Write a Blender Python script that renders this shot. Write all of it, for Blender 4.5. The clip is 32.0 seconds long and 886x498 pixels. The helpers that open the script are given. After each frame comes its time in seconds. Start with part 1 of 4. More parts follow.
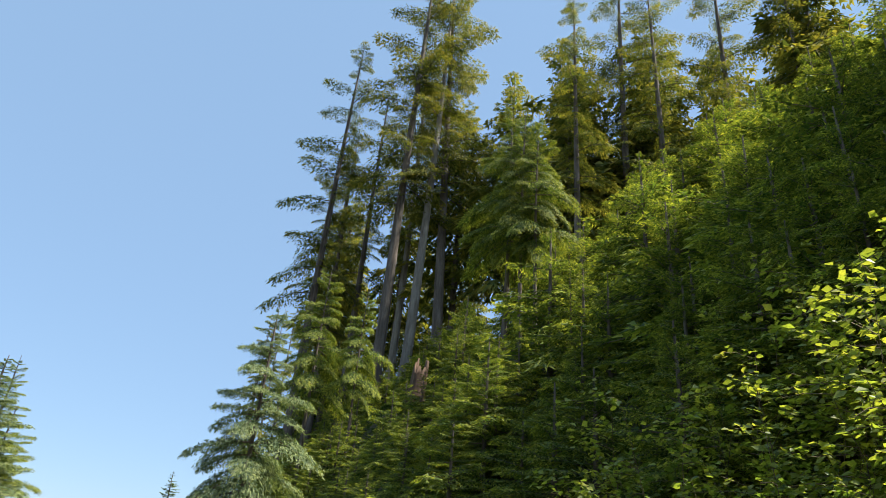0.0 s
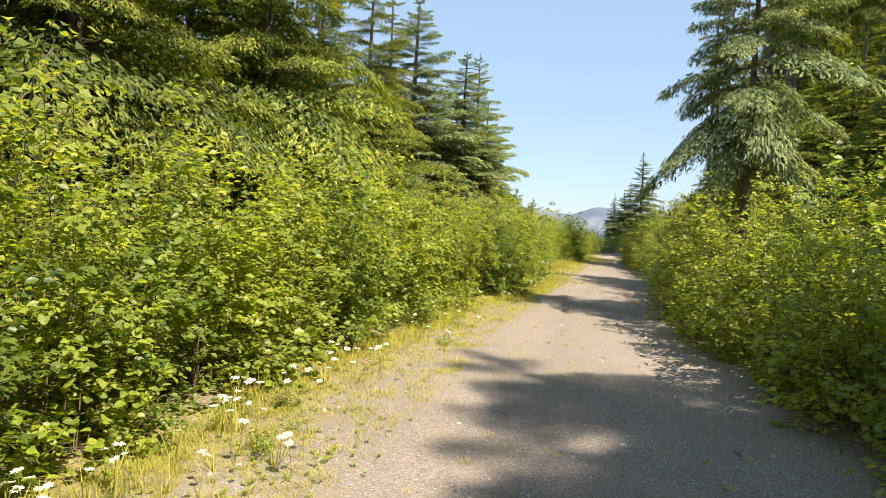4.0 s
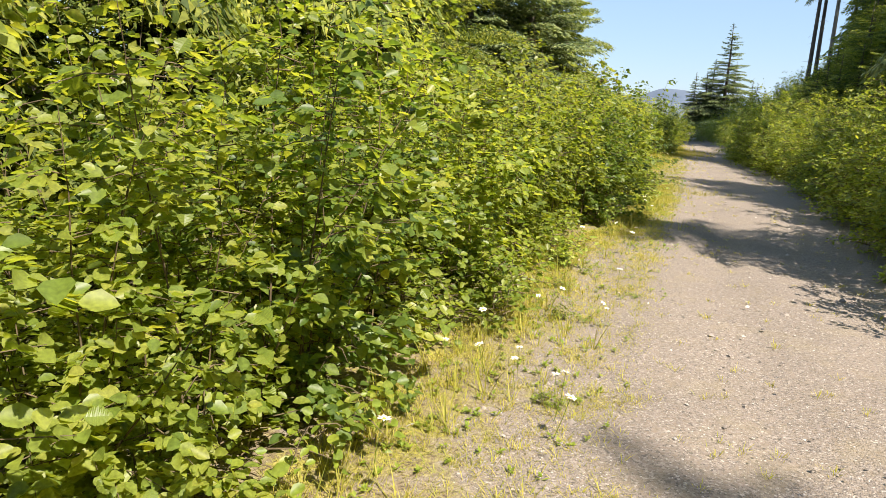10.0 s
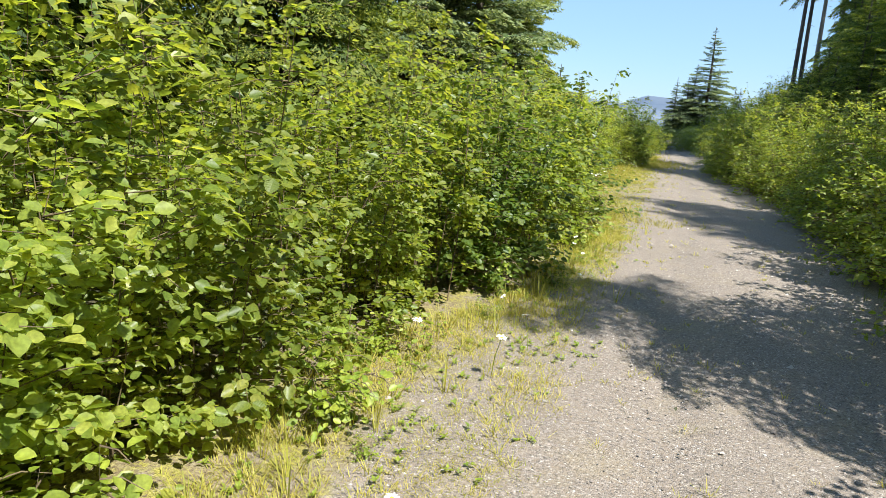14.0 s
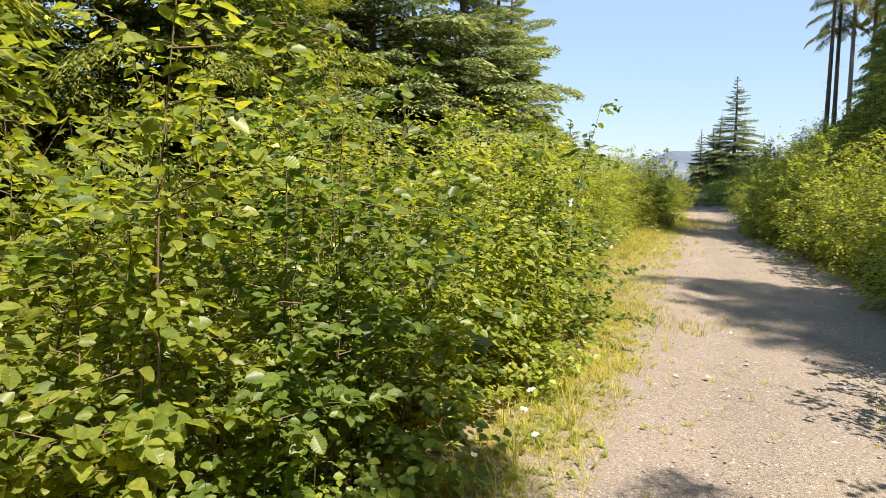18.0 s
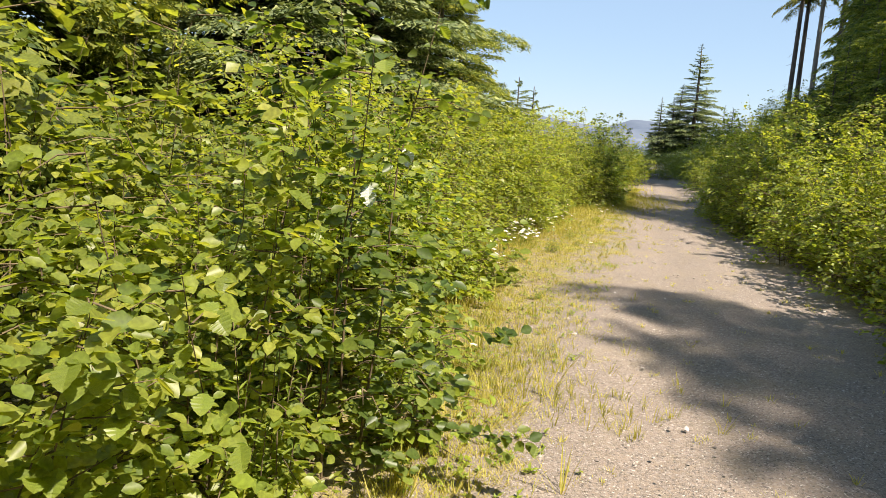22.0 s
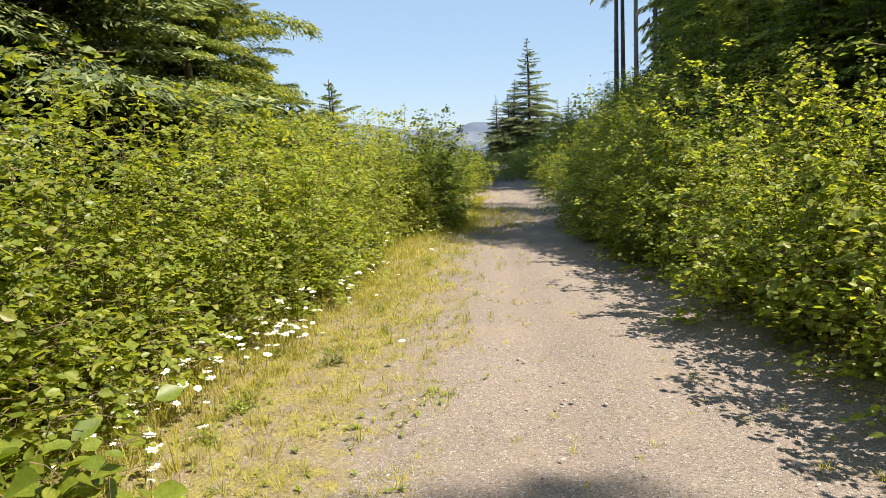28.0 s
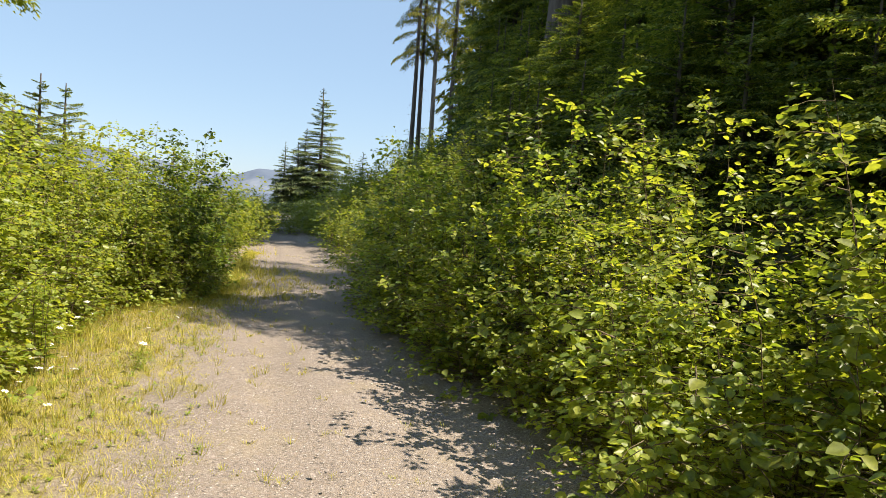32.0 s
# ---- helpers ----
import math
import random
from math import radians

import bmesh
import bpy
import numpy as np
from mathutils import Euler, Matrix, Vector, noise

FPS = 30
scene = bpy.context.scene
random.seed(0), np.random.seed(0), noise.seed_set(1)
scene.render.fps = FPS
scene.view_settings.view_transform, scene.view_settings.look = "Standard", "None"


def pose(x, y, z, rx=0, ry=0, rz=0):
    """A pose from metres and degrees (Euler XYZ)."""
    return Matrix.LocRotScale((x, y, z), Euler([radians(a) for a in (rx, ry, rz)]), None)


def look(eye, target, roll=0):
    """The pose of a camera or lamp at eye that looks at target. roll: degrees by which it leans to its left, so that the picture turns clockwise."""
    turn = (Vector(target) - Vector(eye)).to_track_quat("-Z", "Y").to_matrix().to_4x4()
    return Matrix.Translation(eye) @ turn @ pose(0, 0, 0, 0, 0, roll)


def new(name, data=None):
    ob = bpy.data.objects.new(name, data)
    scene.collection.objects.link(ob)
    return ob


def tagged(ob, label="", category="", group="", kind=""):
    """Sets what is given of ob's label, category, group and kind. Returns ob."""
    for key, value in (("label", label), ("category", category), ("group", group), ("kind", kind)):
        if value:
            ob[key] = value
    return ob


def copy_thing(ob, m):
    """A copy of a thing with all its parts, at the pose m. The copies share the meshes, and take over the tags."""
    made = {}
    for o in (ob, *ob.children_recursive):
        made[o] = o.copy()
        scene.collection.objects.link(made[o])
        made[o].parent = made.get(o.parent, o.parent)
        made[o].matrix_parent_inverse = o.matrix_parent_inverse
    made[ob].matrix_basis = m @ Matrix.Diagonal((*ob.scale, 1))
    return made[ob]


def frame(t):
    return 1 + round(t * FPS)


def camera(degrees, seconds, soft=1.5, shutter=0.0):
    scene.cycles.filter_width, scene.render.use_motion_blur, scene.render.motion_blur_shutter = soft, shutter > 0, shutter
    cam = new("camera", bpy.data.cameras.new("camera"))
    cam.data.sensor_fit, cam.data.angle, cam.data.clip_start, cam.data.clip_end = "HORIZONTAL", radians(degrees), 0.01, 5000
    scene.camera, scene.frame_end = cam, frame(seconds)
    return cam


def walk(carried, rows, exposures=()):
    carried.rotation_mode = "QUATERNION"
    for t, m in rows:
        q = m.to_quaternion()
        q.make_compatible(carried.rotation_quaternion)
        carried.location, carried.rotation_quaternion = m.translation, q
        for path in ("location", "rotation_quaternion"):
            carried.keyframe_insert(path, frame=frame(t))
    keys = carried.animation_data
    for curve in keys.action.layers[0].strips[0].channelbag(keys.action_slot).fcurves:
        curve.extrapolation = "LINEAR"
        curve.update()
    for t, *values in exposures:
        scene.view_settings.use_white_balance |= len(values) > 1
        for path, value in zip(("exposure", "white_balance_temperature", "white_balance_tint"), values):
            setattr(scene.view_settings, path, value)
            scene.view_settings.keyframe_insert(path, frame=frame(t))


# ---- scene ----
cam = camera(67.7, 32.0, soft=0.7)
PATH = [
    (0, (1.538, 0.372, 1.642), (2.066, 2.069, 2.557), 5.3),
    (0.5, (1.411, 1.337, 1.7), (1.882, 3.171, 2.345), 5.1),
    (0.9, (1.592, 1.972, 1.602), (1.891, 3.918, 1.953), 5.3),
    (1, (1.61, 2.074, 1.589), (1.913, 4.031, 1.866), 5.5),
    (1.5, (1.673, 2.525, 1.522), (1.938, 4.501, 1.675), 7.7),
    (2, (1.644, 3.007, 1.566), (1.782, 4.998, 1.701), 8.5),
    (2.5, (1.619, 3.544, 1.525), (1.584, 5.542, 1.622), 5.7),
    (3, (1.527, 4.002, 1.499), (1.274, 5.986, 1.51), 4.7),
    (3.5, (1.372, 4.45, 1.528), (1.027, 6.42, 1.494), 3.1),
    (4, (1.213, 4.878, 1.48), (0.58, 6.774, 1.404), 3.2),
    (4.5, (1.056, 5.13, 1.536), (0.169, 6.922, 1.51), 3.8),
    (6.5, (0.455, 6.135, 1.606), (-0.452, 7.882, 1.256), 2.6),
    (7, (0.258, 6.495, 1.584), (-0.752, 8.182, 1.213), 2.8),
    (7.5, (0.1, 6.9, 1.576), (-0.968, 8.548, 1.2), 1.5),
    (8, (-0.028, 7.409, 1.614), (-1.004, 9.12, 1.267), 1.6),
    (8.5, (-0.111, 7.851, 1.56), (-0.985, 9.612, 1.193), 2.0),
    (9, (-0.213, 8.352, 1.592), (-1.041, 10.122, 1.166), 0.6),
    (9.5, (-0.464, 8.814, 1.618), (-1.245, 10.6, 1.17), 4.0),
    (10, (-0.542, 9.203, 1.564), (-1.298, 11.004, 1.136), 3.0),
    (10.5, (-0.567, 9.672, 1.597), (-1.28, 11.476, 1.112), 1.4),
    (11, (-0.645, 10.169, 1.588), (-1.346, 11.968, 1.066), 2.3),
    (11.5, (-0.635, 10.632, 1.566), (-1.347, 12.446, 1.115), 1.1),
    (12, (-0.563, 11.114, 1.584), (-1.303, 12.922, 1.154), 0.5),
    (12.5, (-0.553, 11.63, 1.568), (-1.218, 13.463, 1.123), 3.1),
    (13, (-0.553, 12.095, 1.541), (-1.247, 13.918, 1.101), 1.6),
    (13.5, (-0.482, 12.653, 1.583), (-1.213, 14.474, 1.194), 1.3),
    (14, (-0.43, 13.132, 1.553), (-1.145, 14.953, 1.139), 3.9),
    (14.5, (-0.449, 13.587, 1.571), (-1.165, 15.408, 1.158), 3.1),
    (16.5, (-0.488, 15.452, 1.551), (-1.191, 17.304, 1.275), 2.7),
    (17, (-0.517, 15.822, 1.541), (-1.226, 17.677, 1.307), 3.1),
    (17.5, (-0.518, 16.204, 1.593), (-1.207, 18.073, 1.41), 3.0),
    (18, (-0.572, 16.59, 1.582), (-1.395, 18.399, 1.359), 0.6),
    (18.5, (-0.599, 17.006, 1.549), (-1.449, 18.797, 1.289), 2.2),
    (19, (-0.611, 17.343, 1.578), (-1.527, 19.095, 1.273), 3.5),
    (19.5, (-0.549, 17.622, 1.571), (-1.458, 19.374, 1.247), 2.7),
    (20, (-0.58, 17.905, 1.587), (-1.506, 19.636, 1.205), 2.5),
    (20.5, (-0.636, 18.257, 1.632), (-1.609, 19.964, 1.255), 2.8),
    (21, (-0.612, 18.78, 1.625), (-1.472, 20.551, 1.272), 2.6),
    (21.5, (-0.641, 19.357, 1.614), (-1.432, 21.17, 1.318), 2.2),
    (22, (-0.724, 19.911, 1.611), (-1.421, 21.755, 1.272), 3.3),
    (22.5, (-0.789, 20.461, 1.576), (-1.358, 22.355, 1.28), 3.4),
    (23, (-0.847, 20.833, 1.578), (-1.413, 22.727, 1.275), -0.3),
    (23.5, (-0.958, 21.285, 1.611), (-1.478, 23.2, 1.365), 1.6),
    (24, (-1.005, 21.761, 1.552), (-1.471, 23.688, 1.281), 0.3),
    (24.5, (-1.016, 22.166, 1.549), (-1.439, 24.091, 1.212), -0.9),
    (26.5, (-0.859, 23.457, 1.627), (-1.194, 25.398, 1.28), 2.1),
    (27, (-0.899, 23.892, 1.584), (-1.251, 25.838, 1.285), 0.1),
    (27.5, (-0.953, 24.3, 1.592), (-1.35, 26.238, 1.296), -1.0),
    (28, (-1.021, 24.714, 1.614), (-1.313, 26.67, 1.315), -2.5),
    (28.5, (-1.01, 25.116, 1.572), (-1.106, 27.099, 1.33), -2.4),
    (29, (-1.004, 25.506, 1.595), (-1.025, 27.499, 1.428), -0.2),
    (29.5, (-1.009, 25.921, 1.586), (-0.997, 27.903, 1.324), 1.5),
    (30, (-1.031, 26.303, 1.53), (-1.04, 28.284, 1.261), 1.8),
    (30.5, (-1.006, 26.684, 1.581), (-1.016, 28.674, 1.377), 1.7),
    (31, (-1.067, 27.07, 1.541), (-0.977, 29.049, 1.272), 1.9),
    (31.5, (-1.075, 27.417, 1.529), (-0.933, 29.394, 1.259), 1.5),
    (32, (-1.081, 27.766, 1.563), (-0.724, 29.73, 1.439), 4.2),
]
EXPOSURES = [(0, 1.1, 6300, 10), (2, 1.5, 6850, 12), (4, 1.3, 7000, 12), (7, 1.25, 6850, 13), (9.5, 1.2, 6800, 13), (11.5, 1.2, 5900, 7), (14.5, 1.2, 5900, 7), (17, 1.3, 6850, 13), (22, 1.2, 6900, 14), (26, 1.15, 6800, 13), (29, 1.1, 6700, 13), (32, 1.15, 6850, 12)]
walk(cam, [(t, look(eye, target, roll)) for t, eye, target, roll in PATH], exposures=EXPOSURES)

# ---- light ----
SUN_EL, SUN_X, SUN_Y = radians(55), 0.88, -0.47      # towards the sun: over the right-hand bank, a little behind
world = bpy.data.worlds.new("sky")
scene.world = world
world.use_nodes = True
wn = world.node_tree
sky = wn.nodes.new("ShaderNodeTexSky")
sky.sky_type = "NISHITA"
sky.sun_disc = False
sky.sun_elevation = SUN_EL
sky.sun_rotation = math.atan2(SUN_X, SUN_Y)
sky.air_density, sky.dust_density, sky.ozone_density = 1.0, 0.3, 1.6
haze = wn.nodes.new("ShaderNodeMix")
haze.data_type = "RGBA"
haze.inputs[0].default_value = 0.72
haze.inputs[7].default_value = (1.7, 2.6, 3.75, 1)
wn.links.new(sky.outputs[0], haze.inputs[6])
wn.links.new(haze.outputs[2], wn.nodes["Background"].inputs[0])
wn.nodes["Background"].inputs[1].default_value = 0.104

sun = new("sun", bpy.data.lights.new("sun", "SUN"))
sun.data.energy, sun.data.angle, sun.data.color = 5.0, radians(0.53), (1.0, 0.93, 0.80)
hx, hy = np.array((SUN_X, SUN_Y)) / math.hypot(SUN_X, SUN_Y) * math.cos(SUN_EL)
sun.matrix_world = look((hx * 60, hy * 60, math.sin(SUN_EL) * 60), (0, 0, 0))

# ---- materials ----


def material(name):
    m = bpy.data.materials.new(name)
    m.use_nodes = True
    return m, m.node_tree, m.node_tree.nodes["Principled BSDF"], m.node_tree.links


def node(nt, kind, **sets):
    n = nt.nodes.new(kind)
    for k, v in sets.items():
        n.inputs[k.replace("_", " ")].default_value = v
    return n


def ramp(nt, stops):
    r = nt.nodes.new("ShaderNodeValToRGB")
    e = r.color_ramp.elements
    while len(e) < len(stops):
        e.new(0.5)
    for el, (p, c) in zip(e, stops):
        el.position, el.color = p, (*c, 1)
    return r


def mixed(nt, fac, a, b, blend="MIX"):
    m = nt.nodes.new("ShaderNodeMix")
    m.data_type, m.blend_type = "RGBA", blend
    for sock, val in ((m.inputs[0], fac), (m.inputs[6], a), (m.inputs[7], b)):
        if isinstance(val, bpy.types.NodeSocket):
            nt.links.new(val, sock)
        else:
            sock.default_value = val if isinstance(val, (int, float)) else (*val, 1)
    return m.outputs[2]


def leafy(name, stops, glow, share, rough=0.5, spec=0.35, fine=60.0, fresh=False):
    """Leaves and needles: colours that vary leaf by leaf and plant by plant, light that shines through."""
    m, nt, p, ln = material(name)
    geo, info = nt.nodes.new("ShaderNodeNewGeometry"), nt.nodes.new("ShaderNodeObjectInfo")
    r = ramp(nt, stops)
    tex = nt.nodes.new("ShaderNodeTexCoord")
    broad = node(nt, "ShaderNodeTexNoise", Scale=1.6, Detail=2.0)
    ln.new(tex.outputs["Object"], broad.inputs["Vector"])
    a = nt.nodes.new("ShaderNodeMath")
    a.operation = "MULTIPLY_ADD"
    ln.new(geo.outputs["Random Per Island"], a.inputs[0])
    a.inputs[1].default_value = 0.55
    b = nt.nodes.new("ShaderNodeMath")
    b.operation = "MULTIPLY"
    ln.new(broad.outputs[0], b.inputs[0])
    b.inputs[1].default_value = 0.45
    ln.new(b.outputs[0], a.inputs[2])
    if fresh:
        # new growth towards the bough tips is lighter; inner needles are darkened like crown shade
        tip = nt.nodes.new("ShaderNodeAttribute")
        tip.attribute_name = "tip"
        young = nt.nodes.new("ShaderNodeMath")
        young.operation = "MULTIPLY_ADD"
        ln.new(tip.outputs["Fac"], young.inputs[0])
        young.inputs[1].default_value = 0.5
        ln.new(a.outputs[0], young.inputs[2])
        less = nt.nodes.new("ShaderNodeMath")
        less.operation = "SUBTRACT"
        less.inputs[1].default_value = 0.22
        ln.new(young.outputs[0], less.inputs[0])
        ln.new(less.outputs[0], r.inputs[0])
    else:
        ln.new(a.outputs[0], r.inputs[0])
    veins = node(nt, "ShaderNodeTexNoise", Scale=fine, Detail=3.0)
    ln.new(tex.outputs["Object"], veins.inputs["Vector"])
    tone = ramp(nt, [(0.3, (0.72, 0.72, 0.72)), (0.7, (1.15, 1.15, 1.15))])
    ln.new(veins.outputs[0], tone.inputs[0])
    col = mixed(nt, 1.0, r.outputs[0], tone.outputs[0], "MULTIPLY")
    hsv = nt.nodes.new("ShaderNodeHueSaturation")
    v = nt.nodes.new("ShaderNodeMapRange")
    v.inputs[3].default_value, v.inputs[4].default_value = 0.8, 1.2
    ln.new(info.outputs["Random"], v.inputs[0])
    ln.new(v.outputs[0], hsv.inputs["Value"])
    ln.new(col, hsv.inputs["Color"])
    ln.new(hsv.outputs[0], p.inputs["Base Color"])
    p.inputs["Roughness"].default_value, p.inputs["Specular IOR Level"].default_value = rough, spec
    tr = nt.nodes.new("ShaderNodeBsdfTranslucent")
    ln.new(mixed(nt, 1.0, hsv.outputs[0], glow, "MULTIPLY"), tr.inputs[0])
    mix = nt.nodes.new("ShaderNodeMixShader")
    mix.inputs[0].default_value = share
    ln.new(p.outputs[0], mix.inputs[1])
    ln.new(tr.outputs[0], mix.inputs[2])
    ln.new(mix.outputs[0], nt.nodes["Material Output"].inputs[0])
    return m


def plain(name, stops, scale, rough=0.85, stretch=(1, 1, 1), bump=0.3, bump_scale=None, spec=0.25):
    m, nt, p, ln = material(name)
    tex, mp = nt.nodes.new("ShaderNodeTexCoord"), nt.nodes.new("ShaderNodeMapping")
    mp.inputs["Scale"].default_value = stretch
    ln.new(tex.outputs["Object"], mp.inputs[0])
    n1 = node(nt, "ShaderNodeTexNoise", Scale=scale, Detail=6.0, Roughness=0.65)
    n2 = node(nt, "ShaderNodeTexNoise", Scale=bump_scale or scale * 4, Detail=5.0)
    ln.new(mp.outputs[0], n1.inputs[0]), ln.new(mp.outputs[0], n2.inputs[0])
    r = ramp(nt, stops)
    ln.new(n1.outputs[0], r.inputs[0])
    ln.new(r.outputs[0], p.inputs["Base Color"])
    b = node(nt, "ShaderNodeBump", Strength=bump, Distance=0.02)
    ln.new(n2.outputs[0], b.inputs["Height"]), ln.new(b.outputs[0], p.inputs["Normal"])
    p.inputs["Roughness"].default_value, p.inputs["Specular IOR Level"].default_value = rough, spec
    return m


ALDER = leafy("alder_leaf", [(0.0, (0.055, 0.10, 0.022)), (0.3, (0.175, 0.235, 0.042)), (0.65, (0.285, 0.322, 0.058)), (0.9, (0.385, 0.375, 0.08)), (1.0, (0.44, 0.29, 0.09))], (1.85, 1.75, 0.66), 0.54, 0.42, 0.5)
# alder leaf colours darkened to stand in for foliage in shade
ALDER_SHADED = leafy("shaded_leaf", [(0.0, (0.042, 0.088, 0.02)), (0.5, (0.12, 0.18, 0.034)), (1.0, (0.24, 0.285, 0.05))], (1.8, 1.72, 0.66), 0.52, 0.42, 0.5)
WEED = leafy("weed_leaf", [(0.0, (0.10, 0.16, 0.02)), (0.6, (0.21, 0.26, 0.03)), (1.0, (0.33, 0.34, 0.05))], (1.7, 1.7, 0.7), 0.38, 0.45, 0.45)
HEMLOCK = leafy("hemlock_needle", [(0.0, (0.022, 0.042, 0.014)), (0.35, (0.06, 0.10, 0.026)), (0.65, (0.15, 0.19, 0.042)), (1.0, (0.38, 0.385, 0.068))], (1.75, 1.7, 0.62), 0.39, 0.6, 0.2, 25.0, True)
SPRUCE = leafy("spruce_needle", [(0.0, (0.03, 0.05, 0.026)), (0.4, (0.08, 0.115, 0.055)), (0.7, (0.17, 0.21, 0.095)), (1.0, (0.31, 0.34, 0.14))], (1.6, 1.6, 0.8), 0.32, 0.6, 0.2, 25.0, True)
OLD_NEEDLE = leafy("old_needle", [(0.0, (0.035, 0.056, 0.02)), (0.4, (0.095, 0.122, 0.034)), (0.7, (0.20, 0.205, 0.046)), (1.0, (0.36, 0.31, 0.06))], (1.75, 1.65, 0.68), 0.4, 0.65, 0.15, 25.0, True)
GRASS = leafy("verge_grass", [(0.0, (0.19, 0.225, 0.04)), (0.35, (0.33, 0.33, 0.06)), (0.7, (0.47, 0.41, 0.10)), (1.0, (0.58, 0.47, 0.19))], (1.55, 1.45, 0.8), 0.48, 0.6, 0.3)
STEM = plain("twig_bark", [(0.3, (0.07, 0.05, 0.03)), (0.7, (0.19, 0.145, 0.085))], 14, stretch=(1, 1, 0.3))
BARK = plain("conifer_bark", [(0.25, (0.05, 0.04, 0.033)), (0.5, (0.115, 0.093, 0.076)), (0.75, (0.21, 0.18, 0.15))], 5, stretch=(1, 1, 0.16), bump=0.9, bump_scale=9)
PALE_BARK = plain("weathered_bark", [(0.25, (0.10, 0.085, 0.07)), (0.5, (0.22, 0.195, 0.165)), (0.75, (0.35, 0.315, 0.27))], 5, stretch=(1, 1, 0.14), bump=0.8, bump_scale=9)
LIMB = plain("limb_bark", [(0.3, (0.07, 0.055, 0.04)), (0.7, (0.16, 0.13, 0.10))], 9)
ROT = plain("rotten_wood", [(0.25, (0.045, 0.028, 0.018)), (0.5, (0.11, 0.068, 0.044)), (0.75, (0.2, 0.13, 0.09))], 5, stretch=(1, 1, 0.2), bump=1.0, bump_scale=10)
PETAL = plain("petal", [(0.3, (0.78, 0.77, 0.72)), (0.7, (0.86, 0.86, 0.83))], 30, 0.6, bump=0.05)
DISC = plain("flower_disc", [(0.3, (0.55, 0.33, 0.02)), (0.7, (0.75, 0.5, 0.04))], 200, 0.8)
STONE = plain("pebble_stone", [(0.25, (0.20, 0.18, 0.17)), (0.5, (0.32, 0.29, 0.265)), (0.75, (0.43, 0.39, 0.36))], 25, 0.85, bump=0.25)
# distance haze is mixed into the rock colour as blue-grey
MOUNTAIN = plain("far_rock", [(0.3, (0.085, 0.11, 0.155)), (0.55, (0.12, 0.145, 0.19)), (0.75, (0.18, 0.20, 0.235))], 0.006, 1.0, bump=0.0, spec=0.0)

GROUND, nt, p, ln = material("forest_floor")
tex = nt.nodes.new("ShaderNodeTexCoord")
n1, n2 = node(nt, "ShaderNodeTexNoise", Scale=0.7, Detail=6.0), node(nt, "ShaderNodeTexNoise", Scale=22.0, Detail=6.0)
ln.new(tex.outputs["Object"], n1.inputs[0]), ln.new(tex.outputs["Object"], n2.inputs[0])
r1 = ramp(nt, [(0.35, (0.045, 0.05, 0.02)), (0.5, (0.075, 0.075, 0.03)), (0.65, (0.10, 0.075, 0.045))])
r2 = ramp(nt, [(0.3, (0.55, 0.55, 0.55)), (0.7, (1.3, 1.3, 1.3))])
ln.new(n1.outputs[0], r1.inputs[0]), ln.new(n2.outputs[0], r2.inputs[0])
ln.new(mixed(nt, 1.0, r1.outputs[0], r2.outputs[0], "MULTIPLY"), p.inputs["Base Color"])
b = node(nt, "ShaderNodeBump", Strength=0.8, Distance=0.05)
ln.new(n2.outputs[0], b.inputs["Height"]), ln.new(b.outputs[0], p.inputs["Normal"])
p.inputs["Roughness"].default_value = 0.95

GRAVEL, nt, p, ln = material("gravel")
tex = nt.nodes.new("ShaderNodeTexCoord")
att = nt.nodes.new("ShaderNodeAttribute")
att.attribute_name = "verge"
cells = nt.nodes.new("ShaderNodeTexVoronoi")
cells.inputs["Scale"].default_value = 108
small = nt.nodes.new("ShaderNodeTexVoronoi")
small.inputs["Scale"].default_value = 150
broad, mid, fine = (node(nt, "ShaderNodeTexNoise", Scale=s, Detail=6.0, Roughness=0.6) for s in (0.9, 6.0, 45.0))
for n in (cells, small, broad, mid, fine):
    ln.new(tex.outputs["Object"], n.inputs["Vector"])
bw = nt.nodes.new("ShaderNodeSeparateColor")
ln.new(cells.outputs["Color"], bw.inputs[0])
stone = ramp(nt, [(0.0, (0.10, 0.086, 0.076)), (0.3, (0.195, 0.163, 0.14)), (0.75, (0.262, 0.22, 0.19)), (0.95, (0.34, 0.295, 0.26)), (1.0, (0.50, 0.45, 0.405))])
ln.new(bw.outputs[0], stone.inputs[0])
dust = ramp(nt, [(0.3, (0.19, 0.15, 0.118)), (0.6, (0.26, 0.207, 0.163)), (0.8, (0.30, 0.245, 0.195))])
ln.new(broad.outputs[0], dust.inputs[0])
pick = ramp(nt, [(0.36, (0, 0, 0)), (0.54, (1, 1, 1))])
ln.new(fine.outputs[0], pick.inputs[0])
road_col = mixed(nt, pick.outputs[0], dust.outputs[0], stone.outputs[0])
worn = node(nt, "ShaderNodeTexNoise", Scale=1.7, Detail=5.0, Roughness=0.7)
ln.new(tex.outputs["Object"], worn.inputs["Vector"])
tan = ramp(nt, [(0.52, (0, 0, 0)), (0.72, (0.38, 0.38, 0.38))])
ln.new(worn.outputs[0], tan.inputs[0])
road_col = mixed(nt, tan.outputs[0], road_col, (0.29, 0.235, 0.14))
moss = ramp(nt, [(0.3, (0.09, 0.07, 0.04)), (0.42, (0.19, 0.15, 0.08)), (0.5, (0.235, 0.21, 0.05)), (0.62, (0.32, 0.28, 0.07)), (0.75, (0.37, 0.30, 0.13))])
ln.new(fine.outputs[0], moss.inputs[0])
edge = nt.nodes.new("ShaderNodeMath")
edge.operation = "MULTIPLY_ADD"
ln.new(mid.outputs[0], edge.inputs[0])
edge.inputs[1].default_value = 1.7
